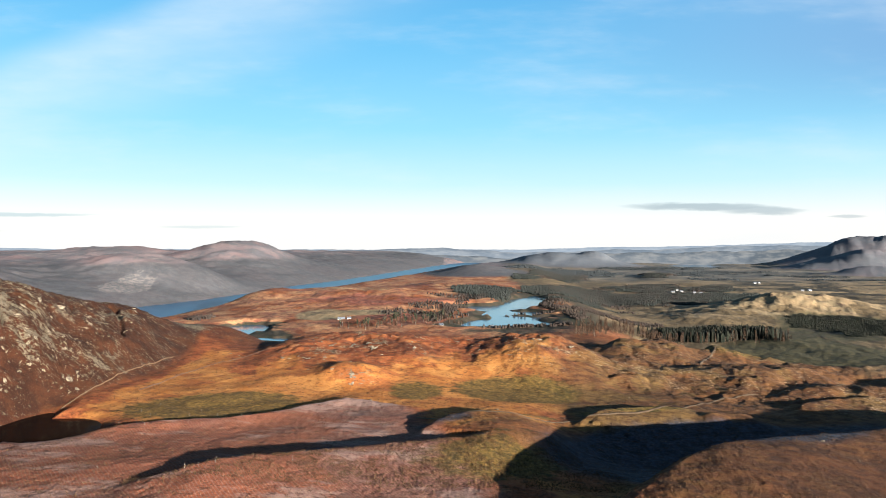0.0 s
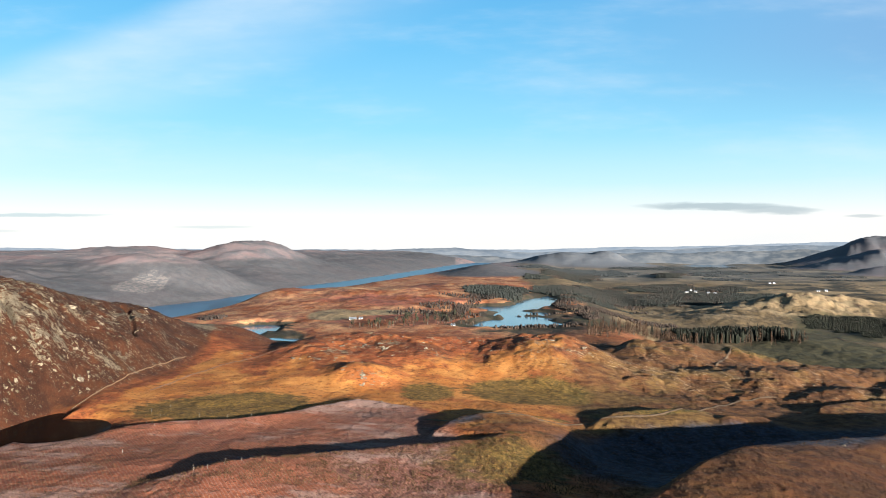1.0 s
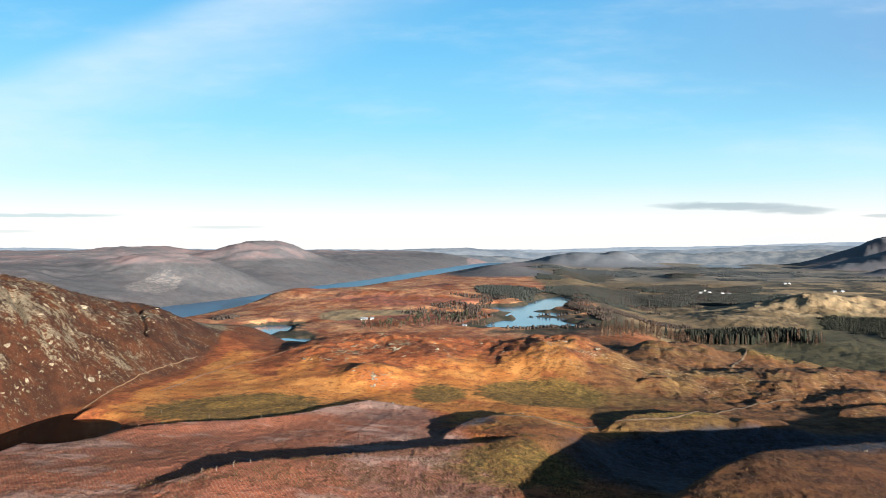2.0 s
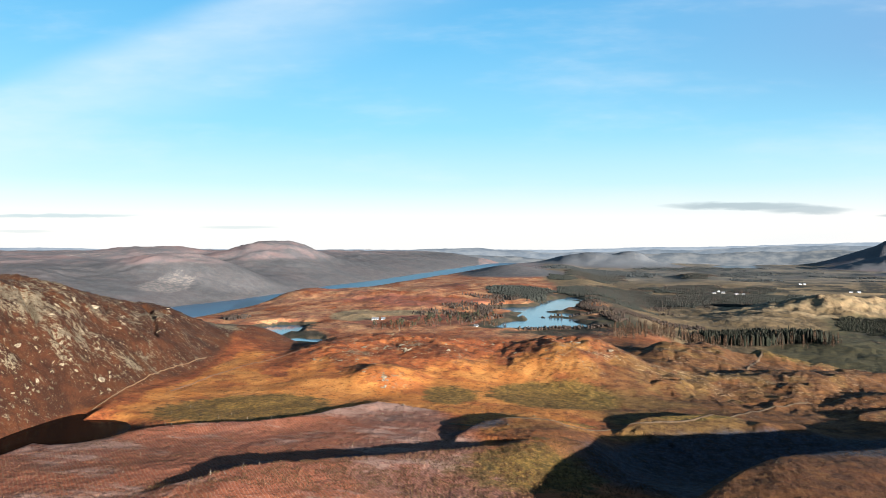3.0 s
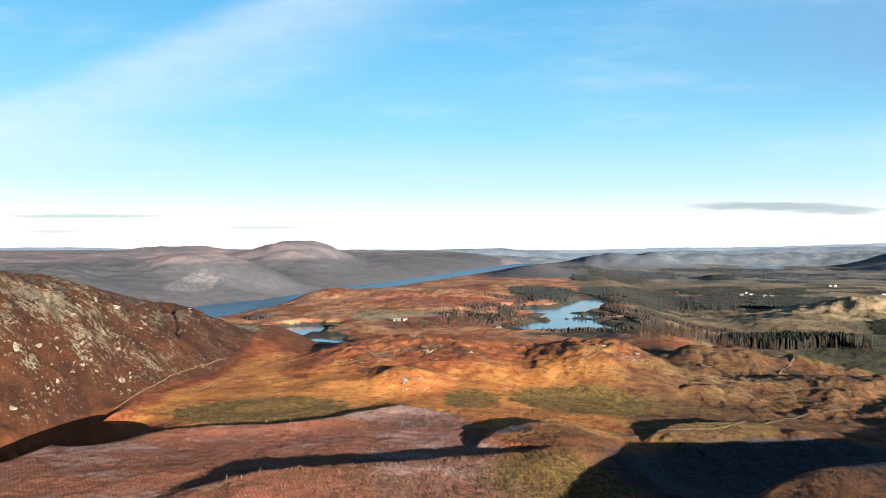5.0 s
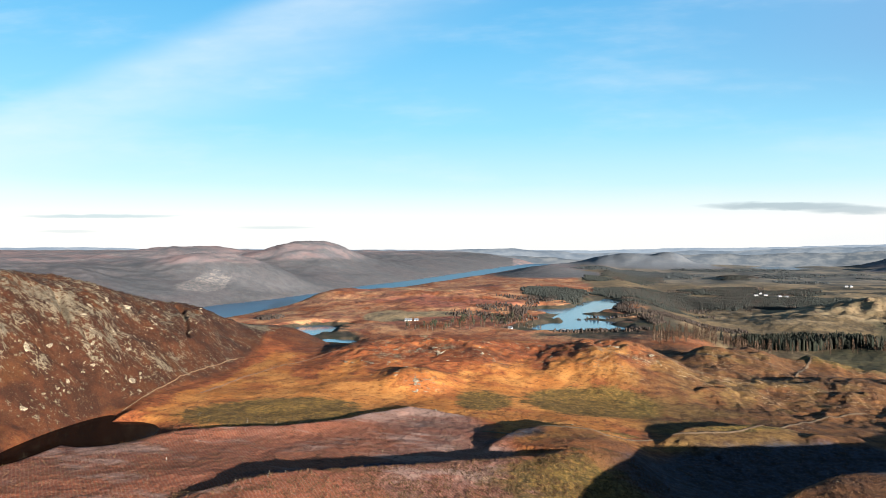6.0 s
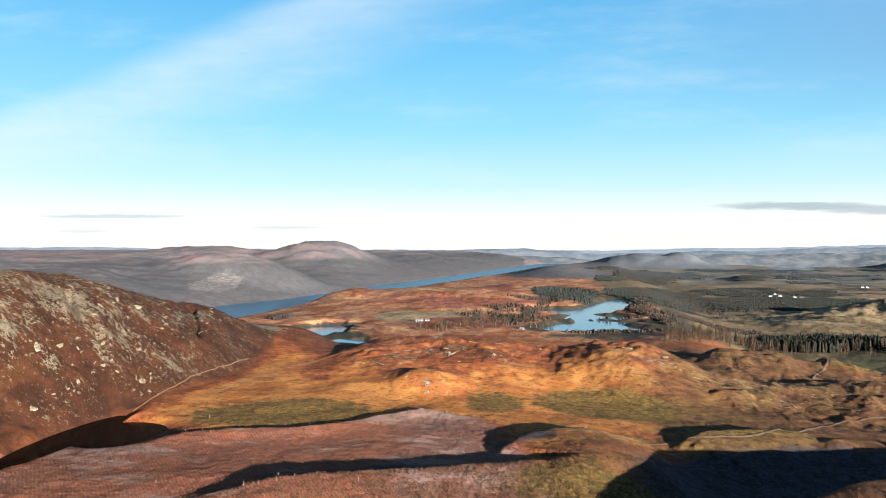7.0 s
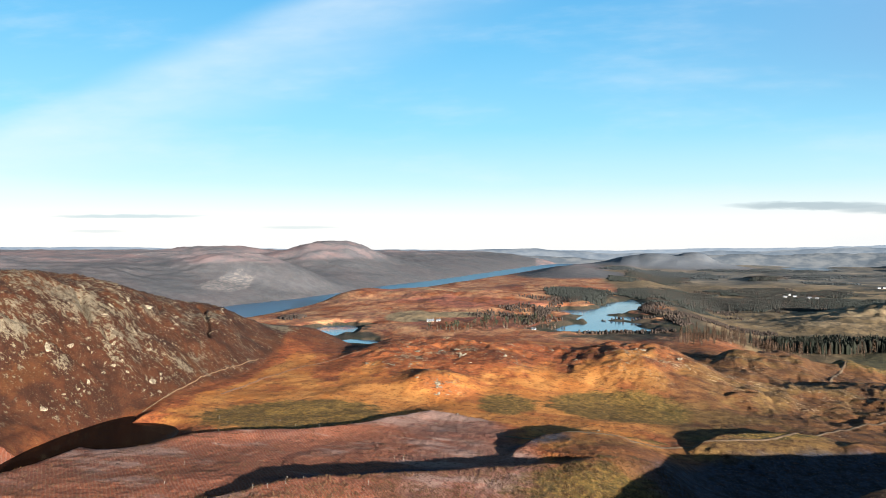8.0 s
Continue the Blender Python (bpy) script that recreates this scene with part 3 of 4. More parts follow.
    shade_blue = k.mix(k.math("MULTIPLY", k.step(dabs, 0.50, 0.62), 0.75), shade_blue, (0.0050, 0.0055, 0.0065))
    col = k.mix(k.math("MULTIPLY", where(shady, mid, 0.25, 0.35), 0.92), col, shade_blue)
    # valley land
    patch = k.noise(k.stretch(pos, scale=(1, 0.6, 1)), 0.045, 8, 0.72)
    moss = k.mix(k.step(mid, 0.4, 0.62), (0.1378, 0.0469, 0.0273), (0.2506, 0.1104, 0.0494))
    moss = k.mix(k.step(patch, 0.46, 0.58), moss, (0.2583, 0.1297, 0.0611))
    moss = k.mix(k.step(patch, 0.42, 0.32), moss, (0.0908, 0.0386, 0.0260))
    moss = k.mix(k.math("MULTIPLY", k.step(k.noise(pos, 0.22, 6, 0.75), 0.50, 0.60), 0.7), moss, (0.0783, 0.0386, 0.0234))
    ruddy = k.mix(k.step(k.noise(pos, 0.09, 6, 0.7), 0.42, 0.58), (0.1500, 0.0420, 0.0270), (0.0800, 0.0260, 0.0190))
    moss = k.mix(k.math("MULTIPLY", where(heather, patch, 0.2, 0.4), 0.85), moss, ruddy)
    col = k.mix(where(red, patch, 0.25, 0.4), col, moss)
    drab = k.mix(k.step(patch, 0.42, 0.60), (0.0560, 0.0385, 0.0190), (0.1100, 0.0750, 0.0385))
    drab = k.mix(k.step(k.noise(pos, 0.22, 5, 0.7), 0.54, 0.64), drab, (0.0247, 0.0200, 0.0149))
    col = k.mix(where(spare, patch, 0.2, 0.3), col, drab)
    hay = k.mix(k.step(patch, 0.4, 0.6), (0.1650, 0.1120, 0.0600), (0.1050, 0.0780, 0.0440))
    hay = k.mix(k.step(mid, 0.55, 0.66), hay, (0.0577, 0.0346, 0.0236))
    col = k.mix(where(straw, patch, 0.12, 0.25), col, hay)
    sprig = k.mix(k.step(dabs, 0.42, 0.58), (0.0200, 0.0195, 0.0090), (0.0420, 0.0350, 0.0160))
    col = k.mix(where(young, patch, 0.15, 0.35), col, sprig)
    duff = k.mix(k.step(mid, 0.4, 0.6), (0.0147, 0.0155, 0.0095), (0.0346, 0.0259, 0.0173))
    col = k.mix(where(wood, mid, 0.15, 0.3), col, duff)
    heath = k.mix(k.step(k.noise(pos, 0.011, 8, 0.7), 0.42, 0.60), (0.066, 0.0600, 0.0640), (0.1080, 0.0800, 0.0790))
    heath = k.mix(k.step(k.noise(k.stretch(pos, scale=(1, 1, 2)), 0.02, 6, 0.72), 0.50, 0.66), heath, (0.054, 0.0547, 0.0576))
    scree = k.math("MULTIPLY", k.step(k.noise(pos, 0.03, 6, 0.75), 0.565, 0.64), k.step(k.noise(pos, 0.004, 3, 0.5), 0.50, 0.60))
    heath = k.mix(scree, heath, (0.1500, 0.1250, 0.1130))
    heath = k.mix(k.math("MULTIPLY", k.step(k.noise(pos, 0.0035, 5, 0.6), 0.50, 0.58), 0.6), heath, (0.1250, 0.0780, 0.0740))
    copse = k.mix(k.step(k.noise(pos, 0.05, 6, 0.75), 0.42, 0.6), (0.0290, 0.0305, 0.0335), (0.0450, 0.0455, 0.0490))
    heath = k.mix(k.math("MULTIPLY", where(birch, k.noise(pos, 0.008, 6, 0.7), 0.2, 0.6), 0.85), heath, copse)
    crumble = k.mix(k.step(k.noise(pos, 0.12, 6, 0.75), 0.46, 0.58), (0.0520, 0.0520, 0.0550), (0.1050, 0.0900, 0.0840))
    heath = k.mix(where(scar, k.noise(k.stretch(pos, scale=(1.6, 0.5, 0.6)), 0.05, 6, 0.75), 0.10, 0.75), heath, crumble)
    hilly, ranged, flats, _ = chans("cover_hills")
    # distance haze put into the colour of the far hills, paler and bluer
    hazy_upland = k.mix(k.step(k.noise(pos, 0.012, 8, 0.72), 0.42, 0.60), (0.0540, 0.0610, 0.0710), (0.0700, 0.0750, 0.0820))
    heath = k.mix(k.math("MAXIMUM", k.math("MULTIPLY", hilly, 0.9), k.math("MULTIPLY", ranged, 0.6)), heath, hazy_upland)
    # the same painted haze greys the far valley floor
    hazy_carse = k.mix(k.step(k.noise(k.stretch(pos, scale=(0.5, 0.9, 1)), 0.022, 7, 0.7), 0.44, 0.58), (0.0480, 0.0520, 0.0520), (0.1300, 0.1150, 0.0980))
    col = k.mix(k.math("MULTIPLY", flats, 0.65), col, hazy_carse)
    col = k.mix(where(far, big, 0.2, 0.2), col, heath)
    # bare rock, in slabs that lean with the slope
    lean = k.stretch(pos, rot=(0, 0, -14), scale=(0.42, 1.15, 0.7))
    slab = k.noise(lean, 0.20, 8, 0.66, 0.4)
    chip = k.noise(lean, 0.85, 5, 0.70)
    stony = k.math("ADD", k.math("MULTIPLY", rock, 0.46), k.math("ADD", k.math("MULTIPLY", chip, 0.72), k.math("MULTIPLY", slab, 0.60)))
    isrock = k.step(stony, 0.935, 0.960)
    grit = k.mix(k.step(k.noise(pos, 1.4, 5, 0.75), 0.38, 0.60), (0.0380, 0.0285, 0.0180), (0.0840, 0.0670, 0.0455))
    grit = k.mix(k.step(k.noise(lean, 0.7, 5, 0.7), 0.53, 0.60), grit, (0.0240, 0.0135, 0.0072))
    speck = k.math("MULTIPLY", k.step(k.noise(pos, 0.62, 3, 0.55), 0.615, 0.640), k.step(rock, 0.10, 0.45))
    isrock = k.math("MAXIMUM", isrock, speck)
    # rock outside the dark heather is brightened to offset the grazing sun
    grit = k.mix(ling_dark, k.mix(1.0, grit, (1.95, 1.70, 1.50), "MULTIPLY"), grit)
    col = k.mix(isrock, col, grit)
    # scattered crisp dark brown specks
    dark_speck = k.math("MULTIPLY", k.step(k.noise(k.stretch(pos, scale=(1, 1.7, 1)), 0.34, 4, 0.6), 0.595, 0.620), k.math("SUBTRACT", 1.0, isrock))
    col = k.mix(k.math("MULTIPLY", dark_speck, k.math("MULTIPLY", k.math("SUBTRACT", 1.0, far), 0.60)), col, (0.0220, 0.0085, 0.0042))
    # shade between tussocks darkened into the colour, and bleached tips
    gap_shade = k.step(k.noise(pos, 1.25, 3, 0.65), 0.50, 0.62)
    tip = k.step(k.noise(pos, 1.9, 2, 0.6), 0.60, 0.70)
    soft = k.math("SUBTRACT", 1.0, isrock)
    col = k.mix(k.math("MULTIPLY", k.math("MULTIPLY", gap_shade, soft), 0.38), col, k.mix(1.0, col, (0.30, 0.30, 0.34), "MULTIPLY"))
    col = k.mix(k.math("MULTIPLY", k.math("MULTIPLY", tip, soft), k.math("MULTIPLY_ADD", ling_dark, -0.22, 0.30)), col, (0.24, 0.16, 0.085))
    height = k.math("ADD", k.math("MULTIPLY", fine, 0.45), k.math("MULTIPLY", tuft, 0.35))
    height = k.math("ADD", height, k.math("MULTIPLY", grain, 0.2))
    height = k.math("ADD", height, k.math("MULTIPLY", isrock, 0.45))
    finish(k, col, 0.92, height, 0.5, 1.0, 0.1)
    return m


def water_material(name, base, rough, ripple, spec=0.5, ior=1.33):
    m, k = material(name)
    pos = k.node("ShaderNodeTexCoord").outputs["Object"]
    h = k.noise(k.stretch(pos, scale=(1, 0.5, 1)), ripple, 4, 0.6)
    b = finish(k, base, rough, h, 0.06, 0.6, spec)
    b.inputs["IOR"].default_value = ior
    return m


make_ground()


def water(name, label, pts, level, mat):
    """A flat sheet of water whose rim lies under its banks."""
    bm = bmesh.new()
    bm.faces.new([bm.verts.new((px, py, level)) for px, py in pts])
    bmesh.ops.recalc_face_normals(bm, faces=bm.faces)
    me = bpy.data.meshes.new(name)
    bm.to_mesh(me)
    bm.free()
    if me.polygons[0].normal.z < 0:
        me.flip_normals()
    me.materials.append(mat)
    return tagged(new(name, me), label, "water", kind="structure")


def ring(cx, cy, rx, ry, turn=0.0, n=40):
    c, s = math.cos(radians(turn)), math.sin(radians(turn))
    return [(cx + c * rx * math.cos(a) - s * ry * math.sin(a), cy + s * rx * math.cos(a) + c * ry * math.sin(a))
            for a in (2 * math.pi * i / n for i in range(n))]


blue = water_material("loch_water", (0.018, 0.070, 0.115), 0.12, 0.8)
peat = water_material("peaty_water", (0.0022, 0.0017, 0.0016), 0.05, 1.5, 0.12, 1.14)
wide = water_material("open_water", (0.012, 0.045, 0.085), 0.32, 0.3)
ys = np.linspace(150, 4900, 60)
cx, hw = loch_line(ys)
water("water_long_loch", "long narrow deep blue loch below grey-brown mountains",
      [(float(a + h + 60), float(b)) for a, h, b in zip(cx, hw, ys)] + [(float(a - h - 60), float(b)) for a, h, b in zip(cx[::-1], hw[::-1], ys[::-1])], NESS, wide)
water("water_loch", "pale blue loch with wooded shores reflecting the sky", [(0, 725), (60, 712), (140, 775), (160, 870), (160, 1000), (195, 1130), (195, 1230), (130, 1250), (50, 1060), (0, 960), (-12, 800)], LOCH, blue)
water("water_lochan", "small blue lochan among brown moorland", ring(-216, 728, 36, 54), LOCH, blue)
water("water_lochan_lower", "narrow blue lochan behind a heathery ridge", ring(-162, 642, 23, 24), LOCH, blue)
water("water_pond", "dark peaty pond below a rocky hillside", ring(-168, 249, 29, 62, -28), POND, peat)
water("water_far_lake", "distant pale lake on the valley floor", ring(1481, 3960, 165, 440, -21), FAR_LAKE, blue)


# ---- distant ridges ----
def make_backdrop():
    """Hazy ridges beyond the valley, too far to shift."""
    # haze and light are put into the ridges' own glow, paler further back
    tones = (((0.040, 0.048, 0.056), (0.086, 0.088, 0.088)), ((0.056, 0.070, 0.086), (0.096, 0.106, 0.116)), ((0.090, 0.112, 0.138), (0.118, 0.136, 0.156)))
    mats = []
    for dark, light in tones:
        m, k = material("hazy_ridge_glow")
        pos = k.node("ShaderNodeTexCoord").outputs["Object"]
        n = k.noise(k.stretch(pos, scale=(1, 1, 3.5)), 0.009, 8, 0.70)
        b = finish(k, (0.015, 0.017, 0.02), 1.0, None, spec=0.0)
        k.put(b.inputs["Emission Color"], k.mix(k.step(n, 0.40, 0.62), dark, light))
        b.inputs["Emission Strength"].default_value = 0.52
        mats.append(m)
    az = np.linspace(radians(-56), radians(52), 1200)
    verts, faces = [], []
    across = np.tan(az)
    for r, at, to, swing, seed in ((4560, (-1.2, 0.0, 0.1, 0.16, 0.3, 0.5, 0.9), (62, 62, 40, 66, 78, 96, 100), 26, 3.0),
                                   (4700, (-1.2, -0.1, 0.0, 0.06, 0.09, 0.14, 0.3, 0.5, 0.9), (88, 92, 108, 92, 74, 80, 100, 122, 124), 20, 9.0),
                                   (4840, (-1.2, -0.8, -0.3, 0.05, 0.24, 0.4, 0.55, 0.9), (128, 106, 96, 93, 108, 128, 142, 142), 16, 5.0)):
        top = knots(across, at, to) + swing * fbm(az * 14, az * 0 + seed, 1.0, 6, 0.55, seed)
        start = len(verts)
        for a, t in zip(az, top):
            s, c = math.sin(a), math.cos(a)
            verts += [((r - 200) * s, (r - 200) * c, -10), ((r - 60) * s, (r - 60) * c, t * 0.72), (r * s, r * c, t), ((r + 60) * s, (r + 60) * c, -10)]
        for i in range(len(az) - 1):
            for q in range(3):
                p = start + 4 * i + q
                faces.append((p, p + 4, p + 5, p + 1))
    me = bpy.data.meshes.new("backdrop")
    me.from_pydata([tuple(float(c) for c in v) for v in verts], [], faces)
    me.polygons.foreach_set("use_smooth", np.ones(len(me.polygons), bool))
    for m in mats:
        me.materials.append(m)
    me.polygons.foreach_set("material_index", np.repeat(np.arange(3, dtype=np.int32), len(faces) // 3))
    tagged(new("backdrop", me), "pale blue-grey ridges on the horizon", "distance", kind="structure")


make_backdrop()


# ---- things ----
def ground_z(x, y):
    return float(land(np.array([x]), np.array([y]))[0])


def empty(name, x=0.0, y=0.0, z=0.0, turn=0.0):
    e = new(name)
    e.empty_display_size = 0.5
    e.matrix_basis = pose(x, y, z, 0, 0, turn)
    return e


def part(name, bm, mat, parent, label=""):
    me = bpy.data.meshes.new(name)
    bm.to_mesh(me)
    bm.free()
    me.materials.append(mat)
    ob = new(name, me)
    ob.parent = parent
    return tagged(ob, label)


def plain(name, dark, light, scale, rough=0.9, per_object=False, bump=0.0):
    """A rough two-tone surface, varied from piece to piece."""
    m, k = material(name)
    pos = k.node("ShaderNodeTexCoord").outputs["Object"]
    n = k.step(k.noise(pos, scale, 5, 0.65), 0.35, 0.65)
    if per_object:
        n = k.math("MULTIPLY_ADD", k.node("ShaderNodeObjectInfo").outputs["Random"], 0.6, k.math("MULTIPLY", n, 0.4))
    finish(k, k.mix(n, dark, light), rough, k.noise(pos, scale * 4, 3) if bump else None, bump, 0.1)
    return m


def island(name, shades, rough=0.95):
    """A surface whose colour changes from one joined piece to the next."""
    m, k = material(name)
    ramp = k.node("ShaderNodeValToRGB", Fac=k.node("ShaderNodeNewGeometry").outputs["Random Per Island"])
    el = ramp.color_ramp.elements
    while len(el) < len(shades):
        el.new(0.5)
    for i, (e, c) in enumerate(zip(el, shades)):
        e.position, e.color = i / (len(shades) - 1), (*c, 1)
    finish(k, ramp.outputs[0], rough)
    return m


needle = plain("spruce_needles", (0.0026, 0.0034, 0.0021), (0.0058, 0.0062, 0.0036), 0.9, per_object=True)
pine_green = plain("pine_needles", (0.0100, 0.0130, 0.0075), (0.0200, 0.0225, 0.0110), 0.9, per_object=True)
twig = plain("bare_twigs", (0.040, 0.0225, 0.0135), (0.080, 0.0440, 0.0250), 0.7, per_object=True)
bark = plain("bark", (0.034, 0.0238, 0.017), (0.0884, 0.0646, 0.0476), 2.0)
pale_bark = plain("birch_bark", (0.102, 0.0898, 0.0775), (0.204, 0.1918, 0.1714), 2.0)
stone = plain("lichened_rock", (0.0420, 0.0310, 0.0200), (0.1350, 0.1090, 0.0770), 1.2, per_object=False, bump=0.6)
harl = plain("white_render", (0.24, 0.235, 0.22), (0.31, 0.30, 0.285), 1.0)
slate = plain("slate", (0.0441, 0.0477, 0.0551), (0.0881, 0.0918, 0.0991), 1.5)
glass_dark = plain("window_pane", (0.0136, 0.017, 0.0204), (0.0204, 0.0238, 0.0306), 1.0, rough=0.1)
timber = plain("weathered_timber", (0.0476, 0.0374, 0.0272), (0.1088, 0.0884, 0.068), 3.0)
turf = plain("trodden_turf", (0.090, 0.040, 0.022), (0.130, 0.075, 0.048), 0.5)
dust = plain("trodden_grit", (0.0598, 0.0355, 0.0195), (0.0935, 0.0617, 0.0374), 0.6)
gravel = plain("gravel", (0.042, 0.026, 0.014), (0.070, 0.046, 0.027), 0.5)


def stem(bm, h, r0, r1, sides=6, lean=0.0):
    lo = [bm.verts.new((r0 * math.cos(a), r0 * math.sin(a), -0.4)) for a in (2 * math.pi * i / sides for i in range(sides))]
    hi = [bm.verts.new((lean + r1 * math.cos(a), r1 * math.sin(a), h)) for a in (2 * math.pi * i / sides for i in range(sides))]
    for i in range(sides):
        bm.faces.new((lo[i], lo[(i + 1) % sides], hi[(i + 1) % sides], hi[i]))
    bm.faces.new(hi)


def spruce(rnd, h, spread_):
    """Tapered trunk and drooping ragged tiers."""
    tree = empty("spruce_tree")
    bm = bmesh.new()
    stem(bm, h * 0.92, 0.028 * h * 0.6, 0.02)
    part("trunk", bm, bark, tree)
    bm = bmesh.new()
    tiers = 9
    for i in range(tiers):
        f = i / (tiers - 1)
        zb, rad = h * (0.10 + 0.80 * f), spread_ * (1 - f) ** 0.8 * rnd.uniform(0.8, 1.15) + 0.12
        apex = bm.verts.new((rnd.uniform(-0.1, 0.1), rnd.uniform(-0.1, 0.1), min(h, zb + h * 0.19)))
        n, off = 12, rnd.uniform(0, 1)
        rim = []
        for j in range(n):
            a = 2 * math.pi * (j + off) / n
            rr = rad * (rnd.uniform(0.85, 1.2) if j % 2 == 0 else rnd.uniform(0.45, 0.7))
            rim.append(bm.verts.new((rr * math.cos(a), rr * math.sin(a), zb - rr * 0.25 + rnd.uniform(-0.3, 0.3))))
        for j in range(n):
            bm.faces.new((apex, rim[j], rim[(j + 1) % n]))
    part("crown", bm, needle, tree)
    return tree


def clumps(bm, rnd, count, place, size, flat=0.7):
    """Small uneven leaf clumps at points that place() gives."""
    for _ in range(count):
        c = Vector(place())
        s = size * rnd.uniform(0.6, 1.4)
        vs = []
        for j in range(6):
            d = Vector((rnd.gauss(0, 1), rnd.gauss(0, 1), rnd.gauss(0, 1) * flat)).normalized() * s * rnd.uniform(0.6, 1.2)
            vs.append(bm.verts.new(c + d))
        for q in ((0, 1, 2), (3, 4, 5), (0, 3, 1), (2, 4, 5), (1, 4, 2), (0, 5, 3)):
            bm.faces.new([vs[i] for i in q])


def pine(rnd, h):
    """Bare lower trunk, a few limbs, uneven rounded crown."""
    tree = empty("pine_tree")
    bm = bmesh.new()
    stem(bm, h * 0.8, 0.022 * h, 0.06, lean=rnd.uniform(-0.4, 0.4))
    for _ in range(4):
        a, zb = rnd.uniform(0, 6.28), h * rnd.uniform(0.4, 0.75)
        tip = Vector((math.cos(a) * h * 0.17, math.sin(a) * h * 0.17, zb + h * 0.1))
        p = [bm.verts.new(v) for v in ((0, 0, zb), (0, 0.12, zb + 0.2), tip)]
        bm.faces.new(p)
    part("trunk", bm, bark, tree)
    bm = bmesh.new()

    def spot():
        f = rnd.uniform(0, 1)
        r = h * 0.20 * math.sin(math.pi * min(1, 0.15 + 0.85 * (1 - f))) * math.sqrt(rnd.uniform(0, 1)) + 0.1
        a = rnd.uniform(0, 6.28)
        return (r * math.cos(a), r * math.sin(a), h * (0.38 + 0.6 * f))

    clumps(bm, rnd, 55, spot, h * 0.062)
    part("crown", bm, pine_green, tree)
    return tree


def bare_tree(rnd, h, name, wide, mat):
    """Leafless tree: thin trunk, limbs and a haze of twigs."""
    tree = empty(name)
    bm = bmesh.new()
    stem(bm, h * 0.95, 0.014 * h, 0.02, lean=rnd.uniform(-0.3, 0.3))
    part("trunk", bm, mat, tree)
    bm = bmesh.new()
    for _ in range(95):
        f = rnd.uniform(0.12, 1.0)
        a = rnd.uniform(0, 6.28)
        reach = wide * (1.05 - f) ** 0.6 * rnd.uniform(0.4, 1.1)
        z0 = h * f * 0.95
        tip = Vector((reach * math.cos(a), reach * math.sin(a), z0 + reach * rnd.uniform(0.1, 0.7)))
        side = Vector((-math.sin(a), math.cos(a), 0.3)) * 0.055 * h * rnd.uniform(0.5, 1.2)
        m0 = Vector((0, 0, z0)).lerp(tip, 0.6)
        vs = [bm.verts.new(v) for v in ((0, 0, z0), m0 + side, tip, m0 - side)]
        bm.faces.new(vs)
    part("crown", bm, twig, tree)
    return tree


def scatter(makers, spots, rnd, label, category, group, lo=0.75, hi=1.25):
    """Plants copies of a few built trees at the spots; the first ones stand where the first spots are."""
    zs = land(np.array([s[0] for s in spots]), np.array([s[1] for s in spots]))
    built = [mk() for mk in makers]
    for b in built:
        tagged(b, label, category, group)
    for i, ((x, y), z) in enumerate(zip(spots, zs)):
        sc = rnd.uniform(lo, hi)
        m = pose(x, y, float(z) - 0.1, 0, 0, rnd.uniform(0, 360)) @ Matrix.Diagonal((sc, sc, sc * rnd.uniform(0.9, 1.1), 1))
        if i < len(built):
            built[i].matrix_basis = m
        else:
            copy_thing(built[i % len(built)], m)


def along(pts, n, rnd, wob):
    """n spots spread along a polyline."""
    seg = [math.dist(a, b) for a, b in zip(pts[:-1], pts[1:])]
    out = []
    for i in range(n):
        s = (i + rnd.uniform(0, 1)) / n * sum(seg)
        for (a, b), ln in zip(zip(pts[:-1], pts[1:]), seg):
            if s <= ln:
                f = s / ln
                out.append((a[0] + (b[0] - a[0]) * f + rnd.gauss(0, wob), a[1] + (b[1] - a[1]) * f + rnd.gauss(0, wob)))
                break
            s -= ln
    return out


def plant_trees():
    rnd = random.Random(5)
    edge = [(232, 772), (262, 792), (300, 806), (340, 812), (385, 800), (402, 786)]
    spots = along(edge, 130, rnd, 4) + along([(250, 812), (320, 840), (400, 825)], 110, rnd, 10)
    scatter([lambda: spruce(rnd, 13, 2.2), lambda: spruce(rnd, 11.5, 2.0), lambda: spruce(rnd, 15, 2.3)], spots, rnd,
            "dark green spruce standing in a close plantation edge", "tree", "plantation spruces", 0.6, 1.0)
    spots = along([(240, 765), (290, 790), (345, 800), (400, 780)], 70, rnd, 8) + along([(132, 650), (165, 694), (200, 715), (250, 756)], 130, rnd, 7)
    scatter([lambda: bare_tree(rnd, 13, "larch_tree", 2.0, bark), lambda: bare_tree(rnd, 11, "larch_tree", 1.9, bark)], spots, rnd,
            "leafless russet-brown larch beside a spruce plantation", "tree", "bare larches", 0.75, 1.15)
    spots = along([(-92, 700), (-60, 742), (-20, 790), (10, 815)], 60, rnd, 13)
    scatter([lambda: pine(rnd, 8), lambda: pine(rnd, 9.5), lambda: pine(rnd, 7)], spots, rnd,
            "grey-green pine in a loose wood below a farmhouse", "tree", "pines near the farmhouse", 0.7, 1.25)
    spots = along([(-100, 690), (-40, 735), (15, 765), (8, 800), (-25, 850)], 75, rnd, 10)
    scatter([lambda: bare_tree(rnd, 7, "birch_tree", 2.2, pale_bark), lambda: bare_tree(rnd, 6, "birch_tree", 1.9, pale_bark)], spots, rnd,
            "leafless purple-brown birch on rough moorland", "tree", "bare birches by the loch", 0.7, 1.2)


plant_trees()


